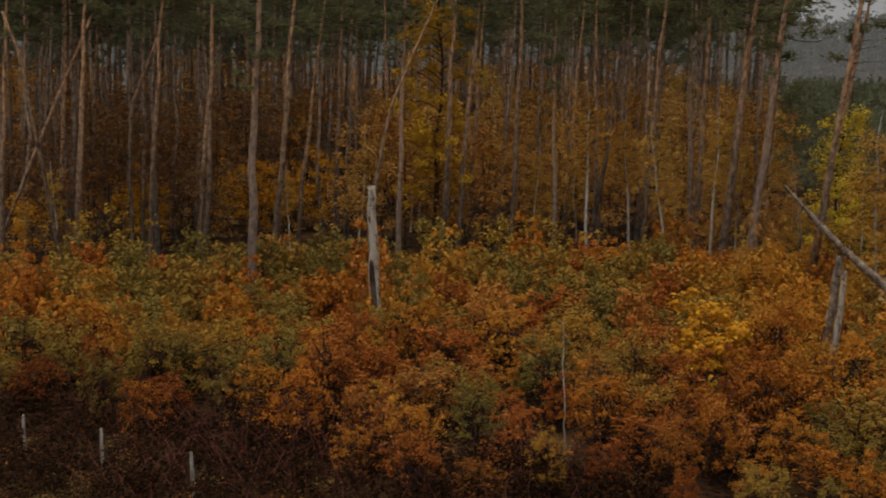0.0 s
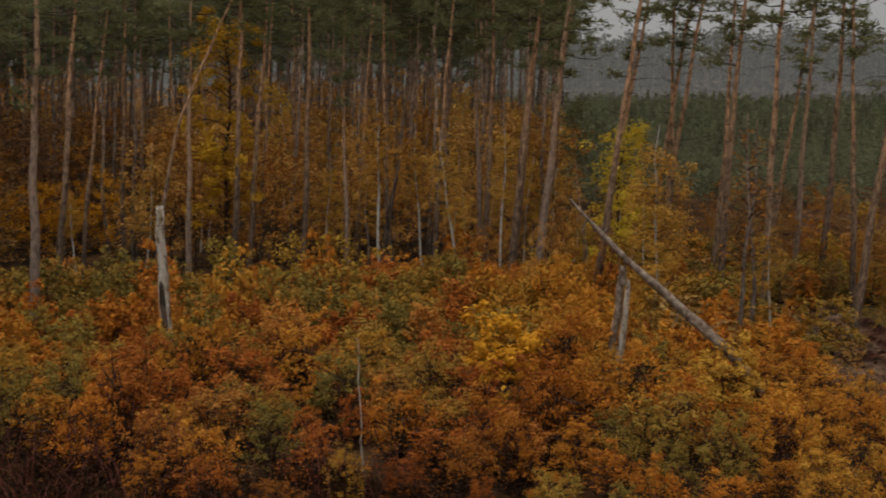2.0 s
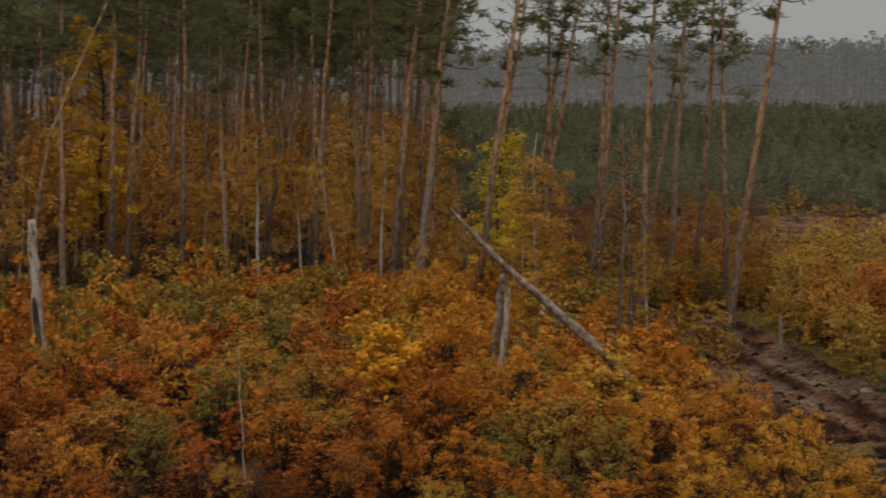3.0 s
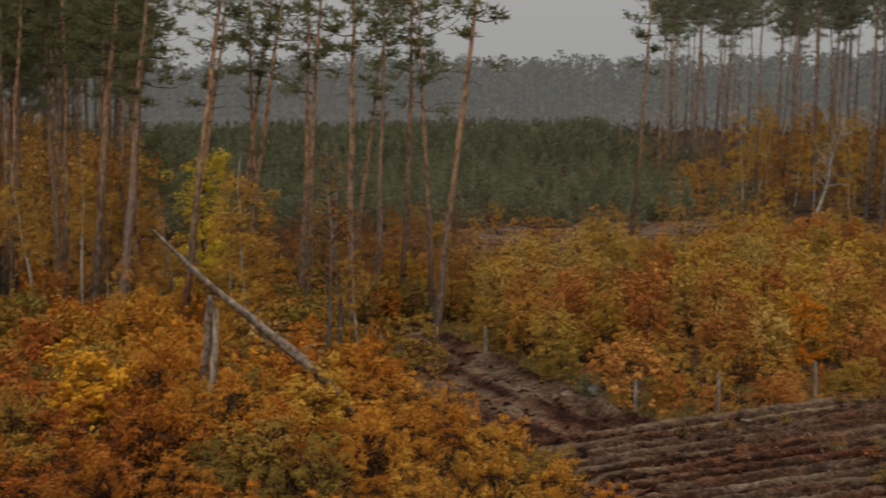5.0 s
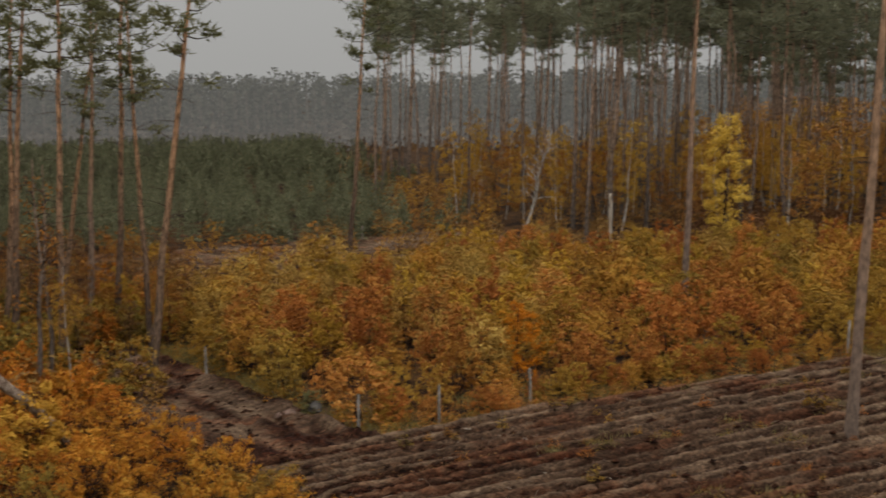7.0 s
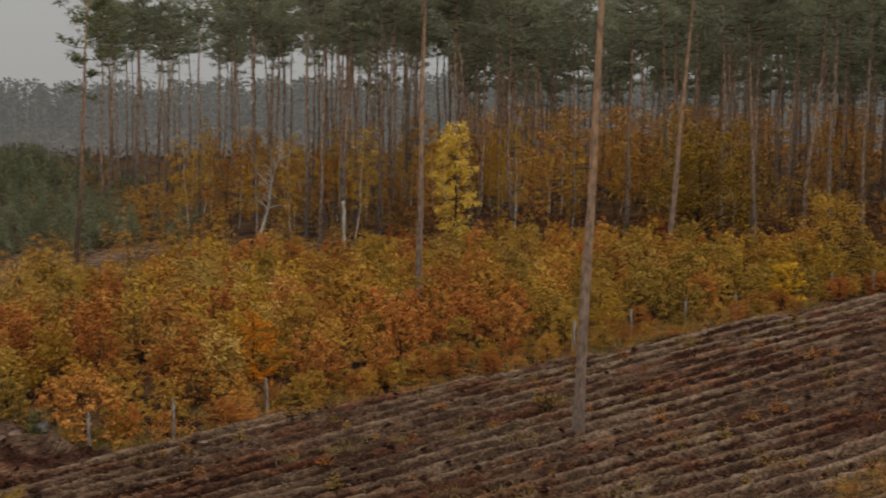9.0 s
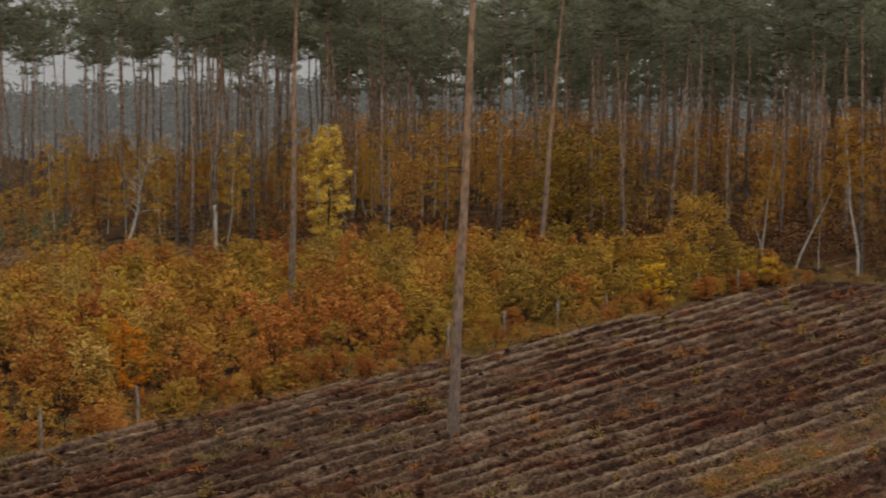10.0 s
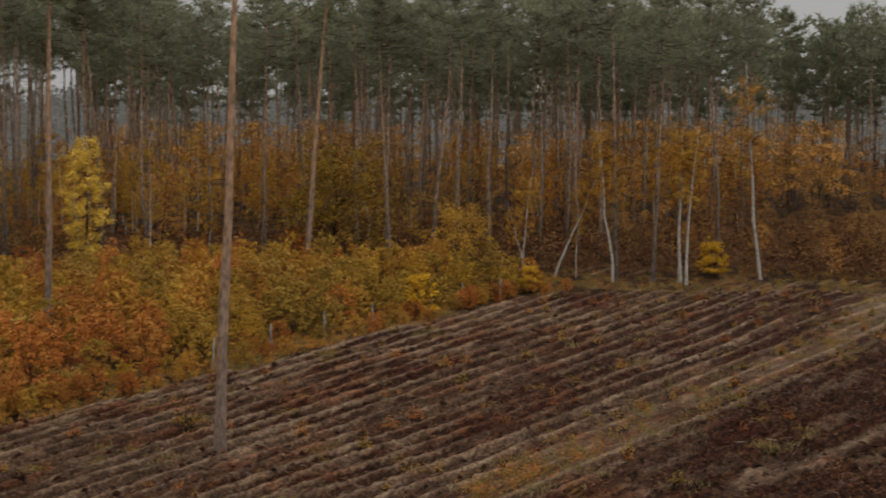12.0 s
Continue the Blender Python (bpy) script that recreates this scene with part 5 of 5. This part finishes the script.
for k in range(2):
    put(RED_BRUSH[k], upright(104.0 + 5 * k, 21.0 - 3 * k, -0.1, (0, 0), k, 1.2))
joined("brushwood", "dark red-brown brush under the pines", "brush", rows, ("foliage",))
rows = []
# low brush cover that darkens the open ground before the thicket
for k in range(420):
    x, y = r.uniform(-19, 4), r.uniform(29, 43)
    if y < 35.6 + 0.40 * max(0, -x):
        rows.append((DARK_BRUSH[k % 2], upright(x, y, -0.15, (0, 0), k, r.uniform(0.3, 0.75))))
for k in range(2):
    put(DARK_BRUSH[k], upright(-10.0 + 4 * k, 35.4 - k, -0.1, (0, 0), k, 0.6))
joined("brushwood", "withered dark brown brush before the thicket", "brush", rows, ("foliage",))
rows = []
for x, y in (
    strewn(420, lambda x, y: x > 40 + 0.5 * (y - 90) and y > 74 + 0.1 * (60 - x), (30, 50), (92, 210), 91, 1.3) + strewn(80, lambda x, y: x > 50 + 0.5 * (y - 90), (26, 48), (200, 300), 97, 3.0)
    + strewn(40, lambda x, y: 96 < y + 0.1 * (x - 50) < 103 - 0.36 * (x - 50) and x > 24, (12, 36), (90, 118), 93, 1.6)
    + strewn(40, lambda x, y: x < 16 and y > 76, (-22, 14), (76, 100), 94, 2.0)
):
    rows.append((BRUSH[r.integers(2)], upright(x, y, -0.1, (0, 0), r.uniform(0, 6.28), r.uniform(0.4, 1.0))))
for k in range(2):
    put(BRUSH[k], upright(47.0 + 6 * k, 88.0 - 3 * k, -0.1, (0, 0), k, 0.9))
for k in range(60):
    x, y = r.uniform(14.5, 21.0), r.uniform(47, 68)
    if x < 21.0 - 0.05 * (y - 47):
        rows.append((BRUSH[k % 2], upright(x, y, -0.1, (0, 0), k, r.uniform(0.5, 1.1))))
joined("brushwood", "brown autumn brush covering the forest floor", "brush", rows, ("foliage",))


# ---- undergrowth ----
def tufts(name, label, category, places, mat, height, width, blades, seed, spread=0.25, flat=0.5):
    """Tufts of grass or weeds as one object: narrow blades that fan out from each place."""
    r = np.random.default_rng(seed)
    places = np.asarray(places, float)
    n = len(places) * blades
    at = np.repeat(places, blades, 0) + np.column_stack([r.normal(0, spread, (n, 2)), np.zeros(n)])
    way = np.column_stack([r.normal(0, flat, (n, 2)), np.ones(n)])
    size = np.repeat(r.uniform(0.5, 1.3, len(places)), blades) * height
    ob = new(name, blades_mesh(name, at, way, size, np.full(n, width), mat, r))
    return tagged(ob, label, category, kind="stuff")


def weeds(name, label, category, places, mat, height, leaf, count, seed, spread=0.14):
    """Low leafy weeds as one object."""
    r = np.random.default_rng(seed)
    places = np.asarray(places, float)
    n = len(places) * count
    tall = np.repeat(r.uniform(0.4, 1.4, len(places)), count) * height
    at = np.repeat(places, count, 0) + np.column_stack([r.normal(0, spread, (n, 2)), tall * r.uniform(0.1, 1, n)])
    ob = new(name, leaves_mesh(name, at, np.tile((0, 0, 0.8), (n, 1)), np.full(n, leaf), mat, r, 0.7))
    return tagged(ob, label, category, kind="stuff")


def spread_over(count, box, inside, height, seed):
    r = np.random.default_rng(seed)
    xy = np.column_stack([r.uniform(box[0], box[1], count * 6), r.uniform(box[2], box[3], count * 6)])
    xy = xy[[bool(inside(x, y)) for x, y in xy]][:count]
    return np.column_stack([xy, height(xy[:, 0], xy[:, 1]) - 0.02])


def front_gap(x, y):
    return -20 < x < 3 and y < 36.5 + 0.42 * max(0, -x) and y > 28


def fence_strip(x, y):
    return -1.6 < y - float(fence_y(x)) < 3.0


def corner_strip(x, y):
    return 24.6 < x < 27.6 and 38 < y < 60


def field_end(x, y):
    return x > 90.5 - max(0, y - 16) * 0.5 - 0.5 and x < 108 - max(0, y - 14) * 0.5 and y > 4


def middle_strip(x, y):
    return abs(y - float(strip_y(x))) < 1.4


bare = spread_over(900, (-20, 3, 28, 45), front_gap, ground_height, 95)
edge = spread_over(900, (25, 90, 35, 43), fence_strip, ground_height, 96)
corner = spread_over(260, (24, 28, 38, 60), corner_strip, ground_height, 97)
end = spread_over(500, (78, 108, 4, 40), field_end, ground_height, 98)
middle = spread_over(190, (36, 92, 8, 20), middle_strip, field_height, 99)
tufts("dry_grass", "dry straw-coloured grass tufts along the fence", "grass", np.concatenate([edge[:450], corner, end[:330], middle[:60]]), GRASS, 0.34, 0.028, 26, 100)
patch = np.random.default_rng(110)
spots = np.column_stack([26 + 64 * patch.uniform(0, 1, 130) ** 1.2, patch.uniform(9, 37, 130)])
spots = spots[field_inside(spots[:, 0], spots[:, 1]) > 0.9]
spots = np.repeat(spots, 4, 0) + patch.normal(0, 0.3, (len(spots) * 4, 2))
spots = np.column_stack([spots, field_height(spots[:, 0], spots[:, 1])])
weeds("field_weeds", "low yellow-green weeds between the furrows", "weeds", spots[: len(spots) * 2 // 3], HERB, 0.2, 0.06, 30, 111, 0.22)
tufts("field_grass", "pale grass tufts between the furrows", "grass", spots[len(spots) // 3 :], GRASS, 0.25, 0.03, 14, 112)
low = spread_over(170, (-20, 0, 29, 38), lambda x, y: y < 35.5 + 0.4 * max(0, -x - 4), ground_height, 117)
weeds("green_weeds", "low green weeds before the thicket", "weeds", low[:45], HERB, 0.5, 0.07, 46, 118, 0.22)
weeds("rust_weeds", "low rust-coloured weeds before the thicket", "weeds", low[45:105], DEEP_RUST, 0.5, 0.065, 46, 119, 0.25)
tufts("straw_grass", "dry straw grass before the thicket", "grass", np.concatenate([low[105:], spread_over(60, (-17, -10, 29, 34), lambda x, y: True, ground_height, 120)]), GRASS, 0.55, 0.016, 26, 121, 0.3, 0.9)
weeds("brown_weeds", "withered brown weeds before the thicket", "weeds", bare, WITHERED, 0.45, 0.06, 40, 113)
clump = np.random.default_rng(114)
clump = np.column_stack([clump.uniform(35.8, 43.0, 110), clump.normal(0, 0.45, 110)])
clump = np.column_stack([clump[:, 0], 16.75 - 0.2 * (clump[:, 0] - 38) + clump[:, 1], np.full(110, 0.12)])
weeds("strip_bushes", "low rust-brown seedlings on the grassy strip", "weeds", clump[:26], RUST_DULL, 0.42, 0.06, 44, 115, 0.2)
weeds("strip_weeds", "low olive weeds on the grassy strip", "weeds", clump[50:100], HERB, 0.4, 0.06, 44, 116, 0.22)
weeds("rusty_weeds", "low rust-brown weeds and seedlings by the fence", "weeds", np.concatenate([edge[250:], end[:150], middle[:6]]), RUST_DULL, 0.45, 0.06, 40, 101)
weeds("olive_weeds", "low olive-green weeds along the thicket edge", "weeds", np.concatenate([edge[:330], corner[:150], end[200:330], middle[100:160]]), OLIVE, 0.4, 0.06, 40, 102)
weeds("amber_weeds", "low amber seedlings along the thicket edge", "weeds", np.concatenate([edge[400:560], corner[200:], end[300:380], middle[184:190]]), AMBER, 0.55, 0.07, 44, 103)


def brambles():
    r = np.random.default_rng(104)
    tub = Tubes()
    for x, y, _ in bare[:330]:
        a, ln = r.uniform(0, 6.28), r.uniform(0.6, 2.4)
        tub.add(curve_points((x, y, -0.15), (x + np.cos(a) * ln * 0.7, y + np.sin(a) * ln * 0.5, r.uniform(0.3, 1.0) * ln), 0.2 * ln, 6, r, 0.04), np.linspace(0.014, 0.005, 6), 4)
    for k in range(110):
        x = r.uniform(-14, 3)
        y = 35.0 + 0.38 * max(0, -x) + r.uniform(-1.0, 0.6)
        a, ln = r.uniform(0, 6.28), r.uniform(1.0, 2.6)
        tub.add(curve_points((x, y, -0.15), (x + np.cos(a) * ln * 0.35, y + np.sin(a) * ln * 0.25, ln), 0.0, 6, r, 0.05), np.linspace(0.016, 0.004, 6), 4)
    for k in range(75):
        x, y = r.uniform(-10.5, -3.5), r.uniform(33.2, 37.2)
        a, ln = r.uniform(0, 6.28), r.uniform(1.4, 3.0)
        tub.add(curve_points((x, y, -0.15), (x + np.cos(a) * ln * 0.6, y + np.sin(a) * ln * 0.4, ln * r.uniform(0.5, 0.9)), 0.12 * ln, 7, r, 0.04), np.linspace(0.018, 0.006, 7), 4)
    tagged(new("brambles", tub.mesh("brambles", BRAMBLE)), "tangled bare bramble stems before the thicket", "brambles", kind="stuff")


brambles()


def clods():
    """Loose lumps of dark soil on the furrow ridges."""
    r = np.random.default_rng(105)
    base = np.array([(1, 0, 0), (0, 1, 0), (-1, 0, 0), (0, -1, 0), (0, 0, 1), (0, 0, -1)], float)
    tri = np.array([(0, 1, 4), (1, 2, 4), (2, 3, 4), (3, 0, 4), (1, 0, 5), (2, 1, 5), (3, 2, 5), (0, 3, 5)])
    n = 25000
    x = 20 + 76 * r.uniform(0, 1, n) ** 1.3
    y = r.uniform(5, 38, n)
    p = furrow_phase(x, y)
    w = p - np.floor(p)
    keep = (field_inside(x, y) > 0.9) & ((np.abs(w - 0.55) > 0.2) | (r.uniform(0, 1, n) < 0.2)) & (strip_inside(x, y) < 0.5)
    tx, ty = r.uniform(20.6, 24.8, 450), r.uniform(37.5, 62, 450)
    x, y = np.append(x[keep], tx), np.append(y[keep], ty)
    n = len(x)
    size = 0.035 + 0.15 * r.uniform(0, 1, (n, 1, 1)) ** 2.5 * r.uniform(0.5, 1.4, (n, 6, 1))
    v = base[None] * size * (1.4, 1.0, 0.55) + np.column_stack([x, y, np.maximum(field_height(x, y), track_height(x, y))])[:, None]
    f = (tri[None] + 6 * np.arange(n)[:, None, None]).reshape(-1, 3)
    me = mesh_of("soil_clods", v.reshape(-1, 3), f, SOIL)
    tagged(new("soil_clods", me), "loose dark soil clods on the furrow ridges", "soil", kind="stuff")


clods()


def fallen_leaves():
    r = np.random.default_rng(106)
    n = 60000
    x, y = 19 + 77 * r.uniform(0, 1, n) ** 1.3, r.uniform(5, 40, n)
    patchy = (smooth_noise(x * 0.5, y, 2.4, 21) + 0.5 * smooth_noise(x, y, 0.7, 35) + r.uniform(-0.35, 0.35, n)) > 0.42
    x, y = x[patchy], y[patchy]
    z = np.maximum(field_height(x, y), ground_height(x, y)) + 0.04
    ob = new("fallen_leaves", leaves_mesh("fallen_leaves", np.column_stack([x, y, z]), np.tile((0, 0, 2.0), (len(x), 1)), np.full(len(x), 0.085), DARK_RED, r, 0.8))
    tagged(ob, "fallen brown leaves strewn over the soil", "leaves", kind="stuff")


fallen_leaves()


def twigs():
    r = np.random.default_rng(116)
    n = 5200
    x, y = 20 + 74 * r.uniform(0, 1, n) ** 1.3, r.uniform(6, 38, n)
    ok = field_inside(x, y) > 0.8
    x, y = x[ok], y[ok]
    z = field_height(x, y) + 0.03
    a = r.uniform(0, 6.28, len(x))
    ob = new("twigs", blades_mesh("twigs", np.column_stack([x, y, z]), np.column_stack([np.cos(a), np.sin(a), r.uniform(0, 0.4, len(x))]), 0.12 + 0.4 * r.uniform(0, 1, len(x)) ** 3, np.full(len(x), 0.026), LOG, r))
    tagged(ob, "pale twigs and roots strewn over the soil", "twigs", kind="stuff")


twigs()

STICK = thing("stick", "short pale broken stick lying on the ploughed soil", "stick", "sticks on the soil")
part("wood", Tubes().add([(-0.35, 0, 0), (0, 0.03, 0.02), (0.35, -0.02, 0)], (0.022, 0.028, 0.018), 6, 0.1, np.random.default_rng(118)).mesh("wood", DEAD), STICK)
r = np.random.default_rng(119)
for k in range(40):
    x, y = 24 + 56 * r.uniform() ** 1.3, r.uniform(10, 37)
    if field_inside(np.array(x), np.array(y)) > 0.9:
        put(STICK, upright(x, y, float(field_height(np.array(x), np.array(y))) + 0.02, (0, 0), r.uniform(0, 6.28), r.uniform(0.3, 0.65)))

# ---- seedlings in the field ----
SEEDLING = [bush_kind(281, "small amber oak seedling in the ploughed field", AMBER_DULL, 0.5, 0.35, 130, 0.075, "seedlings in the field", "seedling"), bush_kind(283, "low rust-red seedling in the ploughed field", RUST_DULL, 0.32, 0.5, 150, 0.07, "seedlings in the field", "seedling"), bush_kind(282, "small yellow-green seedling in the ploughed field", OLIVE, 0.36, 0.42, 140, 0.07, "seedlings in the field", "seedling")]
r = np.random.default_rng(107)
for k in range(190):
    x, y = 24 + 66 * r.uniform() ** 1.2, r.uniform(10, 37)
    if field_inside(np.array(x), np.array(y)) > 0.9:
        put(SEEDLING[k % 3], upright(x, y, float(field_height(np.array(x), np.array(y))) - 0.03, (0, 0), k, r.uniform(0.3, 0.95)))
put(SEEDLING[2], upright(39.4, 30.5, 0.1, (0, 0), 3, 1.6), "knee-high olive-green oak sapling in the ploughed field")
put(FENCE_YELLOW[0], upright(82.6, 34.7, 0.0, (0, 0), 2, 0.8), "small bright yellow bush at the field corner")
put(FENCE_YELLOW[0], upright(95.6, 25.7, -0.1, (0, 0), 2, 1.25), "golden bush between the birches")


# ---- stones by the track ----
def stone(name, label, x, y, size, seed, mat):
    r = np.random.default_rng(seed)
    bm = bmesh.new()
    bmesh.ops.create_icosphere(bm, subdivisions=2, radius=1)
    for v in bm.verts:
        v.co = Vector((v.co.x * size[0], v.co.y * size[1], v.co.z * size[2])) * (1 + 0.5 * noise.noise(v.co * 1.5 + Vector((seed, 0, 0))))
    me = bpy.data.meshes.new(name)
    bm.to_mesh(me)
    bm.free()
    me.materials.append(mat)
    ob = new(name, me)
    ob.matrix_basis = pose(x, y, 0.05 + size[2] * 0.6, r.uniform(-10, 10), r.uniform(-10, 10), r.uniform(0, 360))
    return tagged(ob, label, "stone")


stone("boulder", "pale grey boulder lying beside the dirt track", 25.3, 42.9, (0.38, 0.26, 0.26), 3, STONE)
stone("boulder", "small brownish-pink boulder lying beside the dirt track", 24.3, 43.0, (0.28, 0.2, 0.14), 8, PINK_STONE)
stone("boulder", "small brownish-pink boulder lying beside the dirt track", 23.8, 43.0, (0.15, 0.13, 0.1), 12, PINK_STONE)

put(bush_kind(291, "low dark green juniper bush beside the boulders", NEEDLE, 0.9, 0.5, 900, 0.06, "", "juniper_bush"), upright(25.1, 42.8, -0.1))
